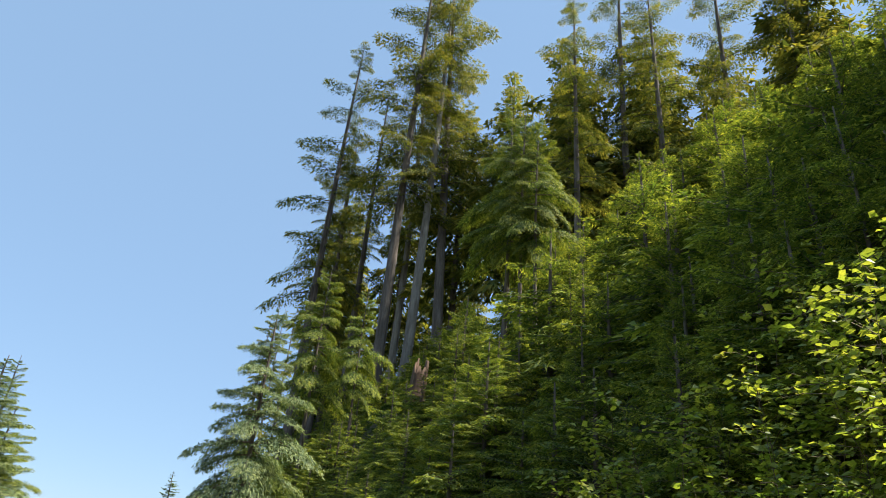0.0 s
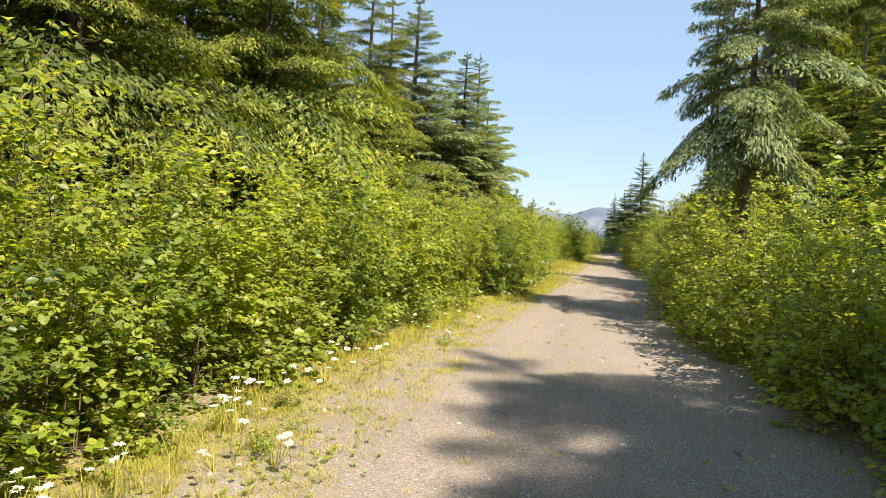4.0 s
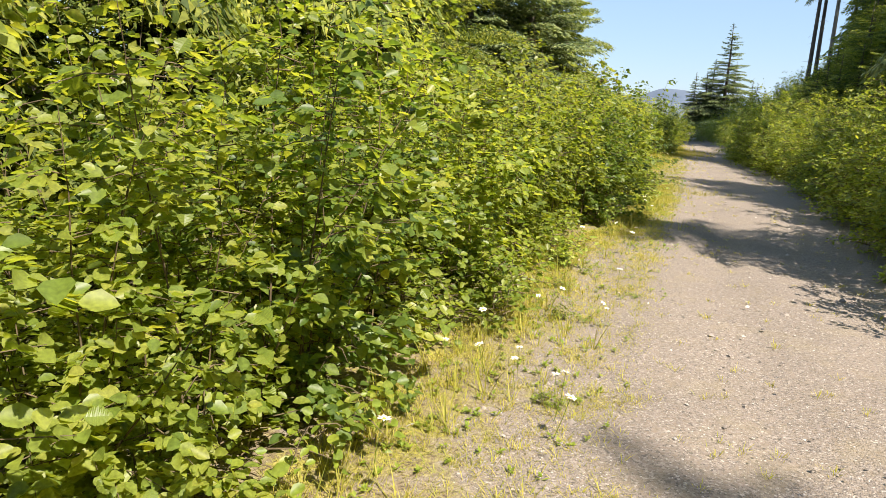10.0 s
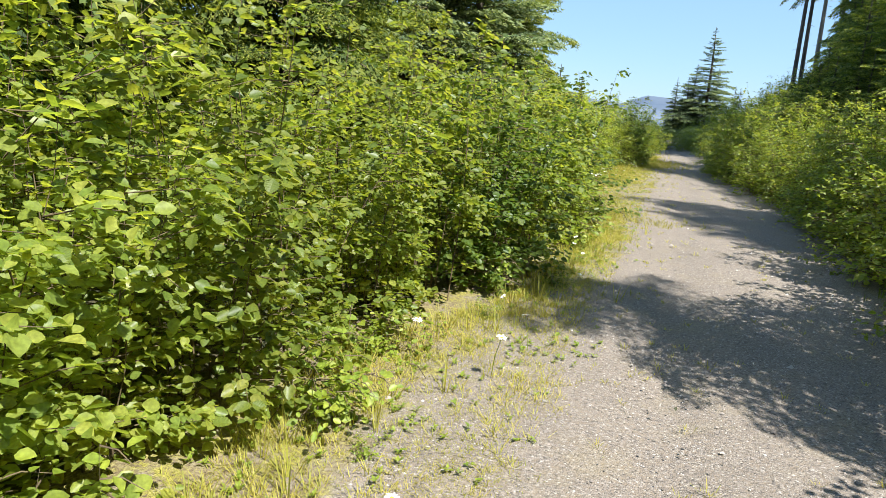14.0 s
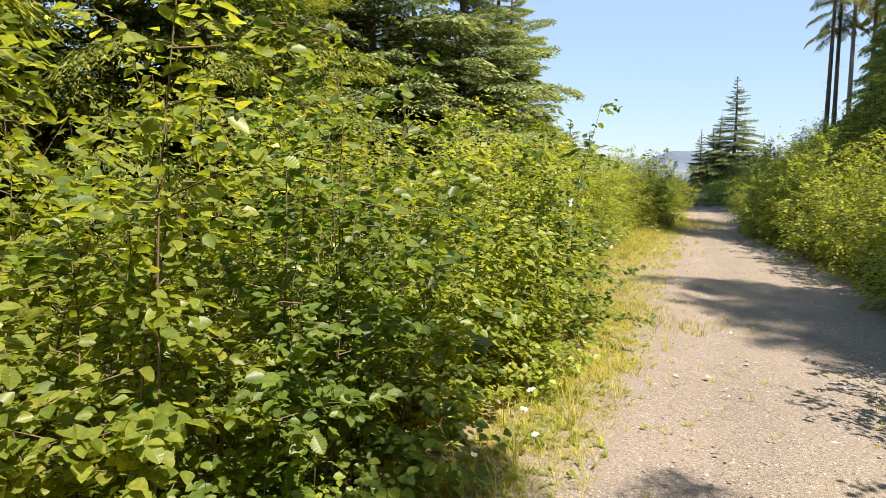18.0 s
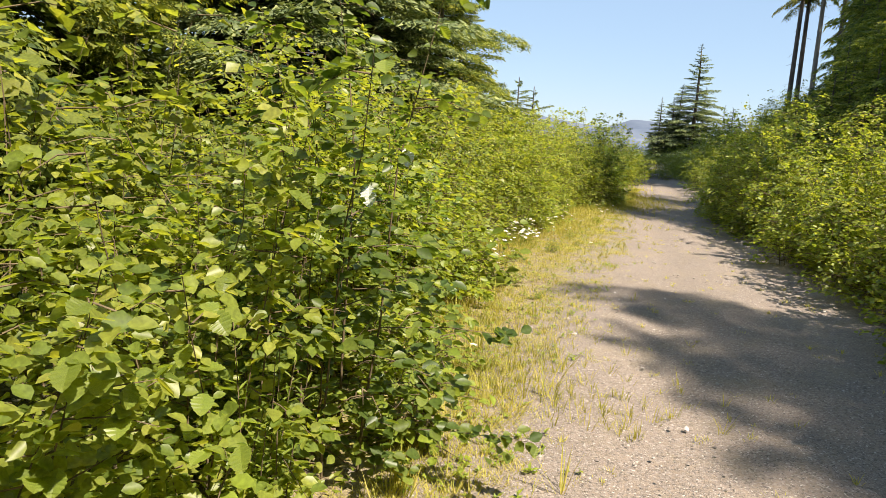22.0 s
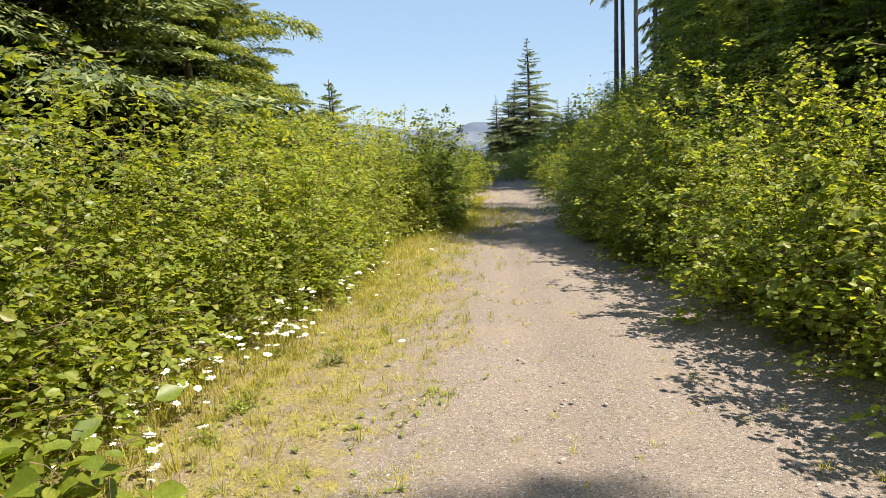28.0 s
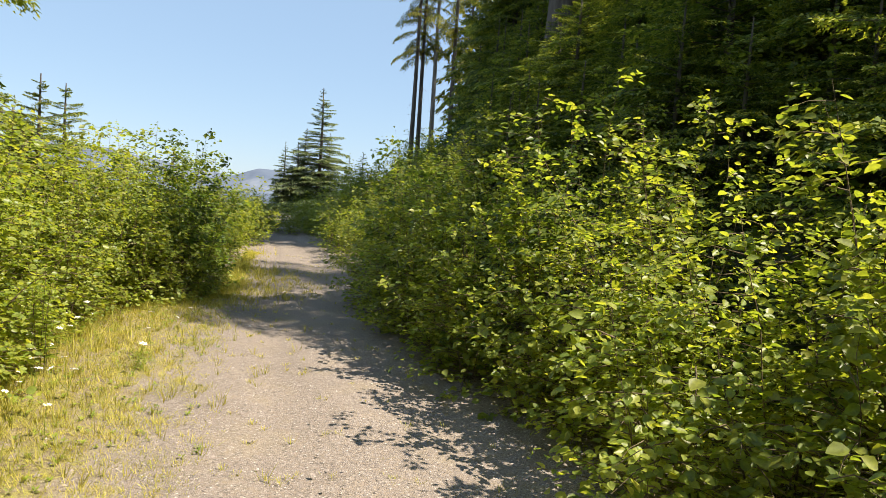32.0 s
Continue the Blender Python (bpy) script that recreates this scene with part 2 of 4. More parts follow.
ln.new(att.outputs["Fac"], edge.inputs[2])
cut = ramp(nt, [(0.80, (0, 0, 0)), (1.0, (1, 1, 1))])
half = nt.nodes.new("ShaderNodeMath")
half.operation = "MULTIPLY"
half.inputs[1].default_value = 0.54
ln.new(edge.outputs[0], half.inputs[0])
ln.new(half.outputs[0], cut.inputs[0])
patch = node(nt, "ShaderNodeTexNoise", Scale=3.2, Detail=5.0, Roughness=0.7)
ln.new(tex.outputs["Object"], patch.inputs["Vector"])
bare = ramp(nt, [(0.43, (0, 0, 0)), (0.57, (0.85, 0.85, 0.85))])
ln.new(patch.outputs[0], bare.inputs[0])
litter = ramp(nt, [(0.3, (0.08, 0.056, 0.036)), (0.45, (0.18, 0.135, 0.09)), (0.6, (0.26, 0.21, 0.15)), (0.75, (0.33, 0.27, 0.19))])
ln.new(fine.outputs[0], litter.inputs[0])
verge_col = mixed(nt, bare.outputs[0], moss.outputs[0], litter.outputs[0])
ln.new(mixed(nt, cut.outputs[0], road_col, verge_col), p.inputs["Base Color"])
b1 = node(nt, "ShaderNodeBump", Strength=0.55, Distance=0.012)
b1.invert = True
b2 = node(nt, "ShaderNodeBump", Strength=0.5, Distance=0.02)
ln.new(cells.outputs["Distance"], b1.inputs["Height"]), ln.new(fine.outputs[0], b2.inputs["Height"])
ln.new(b1.outputs[0], b2.inputs["Normal"]), ln.new(b2.outputs[0], p.inputs["Normal"])
p.inputs["Roughness"].default_value, p.inputs["Specular IOR Level"].default_value = 0.92, 0.2

# ---- plan: edges of the road along y ----
LEFT = ((-12, -1.7), (5, -1.5), (8, -1.6), (10, -2.05), (14, -2.05), (16.5, -2.35), (18.5, -1.9), (22.5, -1.9), (24.3, -2.3), (25.8, -3.1), (28, -3.7), (32, -3.45), (36.5, -3.8), (38, -2.75), (45, -3.0), (57, -3.6), (75, -5.5), (110, -12))
GRAVEL_EDGE = ((-12, -0.3), (8, -0.5), (11, -0.8), (15, -1.12), (20, -1.4), (24, -1.55), (30, -1.75), (35, -2.2), (39, -2.6), (46, -2.9), (57, -3.4), (75, -5.2), (110, -11.5))
RIGHT = ((-12, 3.3), (5, 3.1), (9, 2.85), (13, 2.2), (17, 1.5), (20, 1.35), (24, 1.3), (28, 1.28), (29.5, 1.1), (31, 0.85), (33, 0.45), (35, 0.0), (40, -0.4), (45, -0.8), (52, -1.5), (60, -2.3), (75, -3.6), (110, -9))


def along(table, y):
    return np.interp(y, *zip(*table))


def height(x, y):
    """The lie of the land: a level road, a steep bank on its right, ground that falls away on its left."""
    x, y = np.asarray(x, float), np.asarray(y, float)
    u = x - along(RIGHT, y) - 1.3
    soft = np.log1p(np.exp(np.clip(u * 2.2, -30, 30))) / 2.2
    far = np.clip((y - 42) / 45, 0, 1)
    up = (1.12 * np.minimum(soft, 9) + 0.85 * np.clip(soft - 9, 0, 45)) * (1 - 0.6 * far * far * (3 - 2 * far))
    up = up * np.clip((260 - y) / 120, 0, 1)
    v = np.clip(along(LEFT, y) - 2.2 - x, 0, None)
    down = 0.16 * np.minimum(v, 60) + 0.05 * np.clip(np.hypot(x, y) - 90, 0, 300)
    return up - down


# ---- mesh helpers ----
rng = np.random.default_rng(7)


def mesh(name, verts, faces, mat, smooth=False):
    me = bpy.data.meshes.new(name)
    verts = np.asarray(verts, np.float32).reshape(-1, 3)
    faces = np.asarray(faces, np.int32)
    n, k = faces.shape
    me.vertices.add(len(verts))
    me.vertices.foreach_set("co", verts.ravel())
    me.loops.add(n * k)
    me.loops.foreach_set("vertex_index", faces.ravel())
    me.polygons.add(n)
    me.polygons.foreach_set("loop_start", np.arange(0, n * k, k, dtype=np.int32))
    me.polygons.foreach_set("loop_total", np.full(n, k, np.int32))
    me.update(calc_edges=True)
    me.materials.append(mat)
    if smooth:
        me.polygons.foreach_set("use_smooth", np.ones(n, bool))
    return me


def part(name, me, parent, label=""):
    ob = new(name, me)
    ob.parent = parent
    return tagged(ob, label)


def unit(v):
    return v / np.maximum(np.linalg.norm(v, axis=-1, keepdims=True), 1e-9)


def tubes(lines, radii, sides):
    """Tapered tubes along lines (n, k, 3) with radii (n, k): verts and quads."""
    lines, radii = np.asarray(lines, float), np.asarray(radii, float)
    n, k = radii.shape
    t = unit(np.gradient(lines, axis=1))
    ref = np.where(np.abs(t[..., 2:3]) > 0.9, np.array((1.0, 0, 0)), np.array((0, 0, 1.0)))
    a = unit(np.cross(t, ref))
    b = np.cross(t, a)
    ang = np.arange(sides) / sides * 2 * np.pi
    ring = lines[:, :, None] + radii[:, :, None, None] * (a[:, :, None] * np.cos(ang)[:, None] + b[:, :, None] * np.sin(ang)[:, None])
    ix = np.arange(n * k * sides).reshape(n, k, sides)
    nxt = np.roll(ix, -1, 2)
    q = np.stack([ix[:, :-1], nxt[:, :-1], nxt[:, 1:], ix[:, 1:]], -1).reshape(-1, 4)
    return ring.reshape(-1, 3), q


def blades(base, axis, normal, length, width, round_leaf=True):
    """Folded leaves: base, way to the tip and face normal of each. Verts and faces (two a leaf) or, not round, two triangles."""
    axis = unit(axis)
    side = unit(np.cross(axis, normal))
    up = np.cross(side, axis)
    L, W = np.asarray(length)[:, None], np.asarray(width)[:, None]
    tip = base + axis * L - up * L * 0.06
    n = len(base)
    if round_leaf:
        e = [base + axis * L * f + k * side * W * w + up * W * h for k in (1, -1) for f, w, h in ((0.2, 0.36, 0.13), (0.5, 0.5, 0.17), (0.82, 0.27, 0.07))]
        v = np.stack([base, *e[:3], tip, *e[:2:-1]], 1)
        i = np.arange(n)[:, None] * 8
        return v.reshape(-1, 3), np.concatenate([i + (0, 1, 2, 3, 4), i + (0, 4, 5, 6, 7)], 0)
    mid = base + axis * L * 0.45
    v = np.stack([base, mid + side * W * 0.5 + up * W * 0.12, tip, mid - side * W * 0.5 + up * W * 0.12], 1)
    i = np.arange(n)[:, None] * 4
    return v.reshape(-1, 3), np.concatenate([i + (0, 1, 2), i + (0, 2, 3)], 0)


# ---- ground, road, mountains ----
def spread(dense, ends, grow=1.25):
    a = list(dense)
    step = dense[1] - dense[0]
    while a[-1] < ends[1]:
        step *= grow
        a.append(a[-1] + step)
    step = dense[1] - dense[0]
    while a[0] > ends[0]:
        step *= grow
        a.insert(0, a[0] - step)
    return np.array(a)


gx, gy = spread(np.arange(-10, 20, 0.4), (-3500, 3500)), spread(np.arange(-8, 60, 0.6), (-900, 4200))
X, Y = np.meshgrid(gx, gy)
Z = height(X, Y)
lump = np.array([noise.noise((x * 0.9, y * 0.9, 0.0)) for x, y in zip(X.ravel(), Y.ravel())]).reshape(X.shape)
off = np.clip(np.maximum(along(LEFT, Y) - 0.1 - X, X - along(RIGHT, Y) - 0.2), 0, 1)
Z = Z + lump * 0.22 * off * (np.abs(X) < 200) - 0.03
ix = np.arange(X.size).reshape(X.shape)
quads = np.stack([ix[:-1, :-1], ix[:-1, 1:], ix[1:, 1:], ix[1:, :-1]], -1).reshape(-1, 4)
tagged(new("ground", mesh("ground", np.stack([X, Y, Z], -1), quads, GROUND, True)), "dark mossy forest floor under shrubs and trees", "ground", kind="structure")

ry = np.concatenate([np.arange(-12, 45, 0.12), np.arange(45, 110, 0.6)])
ru = np.linspace(0, 1, 56)
RX = along(LEFT, ry)[:, None] - 0.8 + ru * (along(RIGHT, ry) + 1.0 - along(LEFT, ry) + 0.8)[:, None]
RY = np.repeat(ry[:, None], len(ru), 1)
wob = np.array([noise.noise((x * 1.3, y * 0.8, 3.0)) * 0.6 + noise.noise((x * 6, y * 6, 7.0)) * 0.25 for x, y in zip(RX.ravel(), RY.ravel())]).reshape(RX.shape)
mid_road = (along(GRAVEL_EDGE, RY) + along(RIGHT, RY)) / 2
half_road = (along(RIGHT, RY) - along(GRAVEL_EDGE, RY)) / 2
rut = -0.03 * np.exp(-((np.abs(RX - mid_road) / half_road - 0.45) / 0.18) ** 2)
RZ = 0.012 + wob * 0.035 + rut - 0.25 * np.clip((ru - 0.93) / 0.07, 0, 1) ** 2 - 0.2 * np.clip((0.07 - ru) / 0.07, 0, 1) ** 2 + height(RX, RY) * 0.9
ix = np.arange(RX.size).reshape(RX.shape)
quads = np.stack([ix[:-1, :-1], ix[:-1, 1:], ix[1:, 1:], ix[1:, :-1]], -1).reshape(-1, 4)
me = mesh("road", np.stack([RX, RY, RZ], -1), quads, GRAVEL, True)
lay = me.attributes.new("verge", "FLOAT", "POINT")
inner = np.clip((along(GRAVEL_EDGE, RY) + 0.1 + 0.2 * np.clip((RY - 20) / 6, 0, 1) - RX) / 0.9, 0, 1.0)
outer = np.clip((RX - along(RIGHT, RY) + 0.35) / 0.6, 0, 0.75)
crown_strip = 0.34 * np.exp(-((RX - mid_road) / 0.25) ** 2)
lay.data.foreach_set("value", np.maximum(np.maximum(inner, outer), crown_strip).astype(np.float32).ravel())
tagged(new("road", me), "narrow pinkish grey gravel track with mossy dry verge", "road", kind="structure")


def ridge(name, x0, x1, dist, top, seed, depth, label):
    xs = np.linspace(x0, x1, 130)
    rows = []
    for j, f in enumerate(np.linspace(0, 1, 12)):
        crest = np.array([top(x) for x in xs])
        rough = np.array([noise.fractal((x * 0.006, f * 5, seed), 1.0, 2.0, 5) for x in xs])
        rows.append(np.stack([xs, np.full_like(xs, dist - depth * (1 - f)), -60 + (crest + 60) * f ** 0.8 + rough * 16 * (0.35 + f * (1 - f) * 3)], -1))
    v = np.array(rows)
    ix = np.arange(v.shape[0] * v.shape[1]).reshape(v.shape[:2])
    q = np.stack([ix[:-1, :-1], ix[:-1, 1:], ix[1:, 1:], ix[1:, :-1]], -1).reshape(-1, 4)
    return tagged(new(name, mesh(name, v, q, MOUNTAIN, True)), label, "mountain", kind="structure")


def peak_right(x):
    return np.interp(x, (-900, -420, -330, -290, -250, -225, -160, -90, 0, 200, 700), (34, 44, 64, 82, 97, 97, 90, 66, 50, 38, 20))


def peak_left(x):
    return np.interp(x, (-2600, -1500, -1000, -800, -640, -560, -480, -300, 0, 600), (140, 180, 165, 130, 104, 96, 86, 60, 33, 10))


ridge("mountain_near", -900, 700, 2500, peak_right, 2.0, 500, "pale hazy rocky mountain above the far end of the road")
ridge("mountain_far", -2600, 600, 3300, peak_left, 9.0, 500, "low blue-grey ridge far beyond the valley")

# ---- shrubs ----


def shrub_meshes(name, seed, tall, wide, stems, leaves, leaf, mat, round_leaf=True, whips=3, twigs=True):
    """Alder-like shrub: arching stems, side twigs, folded leaves from the ground to the tips. Returns stem mesh and leaf mesh."""
    g = np.random.default_rng(seed)
    k = 7
    ang = g.uniform(0, 2 * np.pi, stems)
    lean = g.uniform(0.15, 1.0, stems) * wide * 0.62
    tops = tall * g.uniform(0.62, 1.0, stems)
    tops[:whips] = tall * g.uniform(1.02, 1.22, whips)
    lean[:whips] *= 0.5
    s = np.linspace(0, 1, k)
    out = np.stack([np.cos(ang), np.sin(ang), 0 * ang], -1)
    base = out * g.uniform(0.02, 0.22, stems)[:, None] * wide
    line = base[:, None] + out[:, None] * (lean[:, None] * s ** 1.4)[..., None] + np.array((0, 0, 1.0)) * (tops[:, None] * s)[..., None]
    line = line + np.cumsum(g.normal(0, 0.05, line.shape), 1) * s[:, None] * (1, 1, 0.3)
    rad = 0.0072 * (tall / 2) * (1 - s * 0.8) * np.ones((stems, 1)) * g.uniform(0.6, 1.2, (stems, 1))
    # side twigs
    nt_ = stems * 9
    own = np.repeat(np.arange(stems), 9)
    h = np.clip(np.tile(np.linspace(0.06, 0.97, 9), stems) + g.normal(0, 0.05, nt_), 0.02, 0.99)
    at = h * (k - 1)
    i0 = np.clip(at.astype(int), 0, k - 2)
    start = line[own, i0] + (line[own, i0 + 1] - line[own, i0]) * (at - i0)[:, None]
    ta = ang[own] + g.normal(0, 1.3, nt_)
    tl = wide * (0.46 * (1 - h) ** 0.6 + 0.14) * g.uniform(0.6, 1.15, nt_)
    rise = g.uniform(0.05, 0.55, nt_)
    tdir = unit(np.stack([np.cos(ta), np.sin(ta), rise], -1))
    ts = np.linspace(0, 1, 3)
    twig = start[:, None] + tdir[:, None] * (tl[:, None] * ts)[..., None] - np.array((0, 0, 0.10)) * (ts ** 2)[:, None]
    twig = np.maximum(twig, np.array((-9, -9, 0.03)))
    v1, q1 = tubes(line, rad, 4)
    v2, q2 = tubes(twig, 0.0045 * (1 - ts * 0.7) * np.ones((nt_, 1)), 3)
    if twigs:
        v1, q1 = np.concatenate([v1, v2]), np.concatenate([q1, q2 + len(v1)])
    stem_me = mesh(name + "_stem", v1, q1, STEM)
    # leaves: most on the twigs, some along the upper stems
    m = int(leaves * 0.8)
    w = tl / tl.sum()
    j = g.choice(nt_, m, p=w)
    f = g.uniform(0.12, 1.0, m) ** 0.75 * 2
    f0 = np.clip(f.astype(int), 0, 1)
    pos = twig[j, f0] + (twig[j, f0 + 1] - twig[j, f0]) * (f - f0)[:, None]
    turn = np.where(g.random(m) < 0.5, 1, -1) * g.uniform(0.4, 1.2, m)
    c, sn = np.cos(turn), np.sin(turn)
    d = tdir[j]
    ax = np.stack([d[:, 0] * c - d[:, 1] * sn, d[:, 0] * sn + d[:, 1] * c, g.normal(-0.12, 0.28, m)], -1)
    m2 = leaves - m
    j2 = g.integers(0, stems, m2)
    hh = g.uniform(0.25, 1.0, m2) * (k - 1)
    h0 = np.clip(hh.astype(int), 0, k - 2)
    pos2 = line[j2, h0] + (line[j2, h0 + 1] - line[j2, h0]) * (hh - h0)[:, None]
    a2 = g.uniform(0, 2 * np.pi, m2)
    ax2 = np.stack([np.cos(a2), np.sin(a2), g.normal(0.25, 0.3, m2)], -1)
    pos, ax = np.concatenate([pos, pos2]), np.concatenate([ax, ax2])
    n_ = len(pos)
    pos = pos + g.normal(0, 0.028 * max(1.0, leaf / 0.07), pos.shape)
    pos[:, 2] = np.maximum(pos[:, 2], 0.03)
    nor = unit(np.stack([g.normal(0, 0.55, n_), g.normal(0, 0.55, n_), np.ones(n_)], -1) + 0.35 * unit(pos * (1, 1, 0)))
    size = leaf * (0.42 + 0.85 * g.beta(1.6, 1.8, n_))
    v, q = blades(pos, ax, nor, size, size * g.uniform(0.62, 0.82, n_), round_leaf)
    return stem_me, mesh(name + "_foliage", v, q, mat)


SHRUBS = {
    "near": [shrub_meshes(f"alder{i}", 20 + i, 2.05, 1.25, 10, 3000, 0.078, ALDER) for i in range(5)],
    "fine": [shrub_meshes(f"fine_alder{i}", 30 + i, 2.05, 1.3, 11, 3300, 0.062, ALDER) for i in range(4)],
    "dark": [shrub_meshes(f"willow{i}", 40 + i, 2.15, 1.35, 10, 2500, 0.078, ALDER_SHADED) for i in range(2)],
    "back": [shrub_meshes(f"alder_back{i}", 50 + i, 2.3, 1.7, 9, 2200, 0.09, ALDER, False) for i in range(3)],
    "skirt": [shrub_meshes(f"low_alder{i}", 70 + i, 1.1, 0.95, 9, 1050, 0.066, ALDER) for i in range(3)],
    "far": [shrub_meshes(f"alder_far{i}", 60 + i, 2.2, 1.7, 8, 950, 0.128, ALDER, False, 2, False) for i in range(4)],
}
SHRUB_LABEL = {"skirt": "low leafy alder growth at the road edge", "fine": "dense small-leaved alder shrub beside the gravel track", "near": "dense green alder shrub beside the gravel track", "dark": "darker leafy willow shrub leaning over the verge",
               "back": "tall alder shrub behind the roadside row", "far": "alder shrub thicket along the distant road edge"}
count = {}
FAR = []


def shrub(kind, x, y, size=1.0, spin=None, lift=None, group="roadside shrubs"):
    k = count[kind] = count.get(kind, -1) + 1
    stem_me, leaf_me = SHRUBS[kind][k % len(SHRUBS[kind])]
    if kind == "far":
        FAR.append((k % len(SHRUBS[kind]), pose(x, y, float(height(x, y)) - 0.02, 0, 0, rng.uniform(0, 360)) @ Matrix.Diagonal((size, size, size * rng.uniform(0.94, 1.08), 1))))
        return None
    root = new("alder_shrub" if kind != "dark" else "willow_shrub")
    z = float(height(x, y)) - 0.02 if lift is None else lift
    root.matrix_world = pose(x, y, z, 0, 0, rng.uniform(0, 360) if spin is None else spin) @ Matrix.Diagonal((size, size, size * rng.uniform(0.94, 1.08), 1))
    tagged(part("twigwork", stem_me, root, "thin brown stems and twigs"), kind="stuff")
    tagged(part("foliage", leaf_me, root), kind="stuff")
    return tagged(root, SHRUB_LABEL[kind], "shrub", group)


def hedge(table, side, y0, y1, kinds, gap, inset, size, jitter=0.18):
    y = y0
    while y < y1:
        kind = kinds[int(rng.integers(0, len(kinds)))]
        shrub(kind, float(along(table, y)) + side * (inset + rng.normal(0, jitter)), y, size * rng.uniform(0.86, 1.12))
        y += gap * rng.uniform(0.8, 1.2)


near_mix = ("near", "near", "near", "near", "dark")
# left side, from behind the start to the bend
hedge(LEFT, -1, -4.0, 4.0, ("far",), 1.0, 0.6, 0.95)
hedge(LEFT, -1, 4.2, 25.2, near_mix, 0.72, 0.5, 0.86, 0.1)
hedge(LEFT, -1, 4.0, 25.0, ("back",), 0.95, 1.5, 0.95)
hedge(LEFT, -1, 4.0, 25.0, ("far",), 1.3, 2.7, 1.0)
hedge(LEFT, -1, 25.4, 31.0, ("fine", "fine", "near", "fine", "dark"), 0.72, 0.45, 0.88, 0.12)
hedge(LEFT, -1, 31.0, 38.4, ("fine", "fine", "near", "fine"), 0.68, 0.4, 0.9, 0.12)
hedge(LEFT, -1, 25.2, 38.0, ("back",), 1.0, 1.5, 0.95)
hedge(LEFT, -1, 25.2, 40.0, ("far",), 1.3, 2.7, 1.0)
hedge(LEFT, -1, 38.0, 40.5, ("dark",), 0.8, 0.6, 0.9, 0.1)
hedge(LEFT, -1, 40.5, 50.0, ("far",), 0.9, 0.5, 0.76)
hedge(LEFT, -1, 50.0, 66.0, ("far",), 1.0, 0.5, 0.64)
hedge(LEFT, -1, 36.0, 43.0, ("back",), 0.9, 1.7, 0.92)
hedge(LEFT, -1, 40.0, 66.0, ("far",), 1.3, 1.9, 0.72)
hedge(LEFT, -1, 30.0, 48.0, ("far",), 1.4, 4.2, 1.1, 0.4)
# right side
hedge(RIGHT, 1, -1.5, 4.5, ("near",), 0.8, 1.3, 0.62, 0.1)
hedge(RIGHT, 1, 4.5, 14.0, ("near", "fine", "dark"), 0.72, 0.4, 0.84, 0.12)
hedge(RIGHT, 1, 1.0, 14.0, ("back", "dark"), 1.0, 1.6, 0.78)
hedge(RIGHT, 1, 1.5, 5.0, ("back",), 1.0, 2.7, 0.85, 0.3)
hedge(RIGHT, 1, 8.0, 14.0, ("back",), 1.2, 2.6, 0.6, 0.3)
hedge(RIGHT, 1, 14.0, 26.0, ("fine",), 0.85, 0.4, 0.9, 0.12)
hedge(RIGHT, 1, 14.0, 26.0, ("back",), 1.2, 1.7, 0.74)
hedge(RIGHT, 1, 26.0, 30.4, ("fine", "fine", "fine", "fine", "near"), 0.8, 0.55, 0.9, 0.1)
hedge(RIGHT, 1, 30.6, 38.0, ("fine", "fine", "fine", "dark"), 0.75, 0.4, 0.94, 0.1)
hedge(RIGHT, 1, 26.0, 40.0, ("fine",), 1.2, 1.7, 0.85)
hedge(RIGHT, 1, 37.0, 66.0, ("far",), 0.9, 0.66, 0.64)
hedge(RIGHT, 1, 40.0, 66.0, ("far",), 1.6, 2.0, 0.9)
# leafy skirts that hide the feet of the right-hand shrubs
hedge(RIGHT, 1, 4.5, 14.0, ("skirt",), 0.85, 0.12, 1.0, 0.08)
hedge(RIGHT, 1, 14.0, 26.0, ("skirt",), 1.0, 0.1, 0.95, 0.08)
hedge(RIGHT, 1, 26.0, 38.0, ("skirt",), 0.66, 0.0, 0.95, 0.1)
hedge(LEFT, -1, 26.0, 38.0, ("skirt",), 1.0, 0.1, 0.95, 0.08)
# the thicket that closes the view where the road bends away
for k, x in enumerate(np.arange(-9.5, 1.5, 0.7)):
    for row in range(3):
        shrub("far", float(x) + 0.3 * (row % 2), 55.6 + 1.3 * row + 0.4 * (k % 2) - 0.1 * float(x + 3), 0.5 + 0.05 * (k % 3) + 0.04 * row)

# ---- conifers ----


FINE = ("big", "near", "fill", "young", "bank")


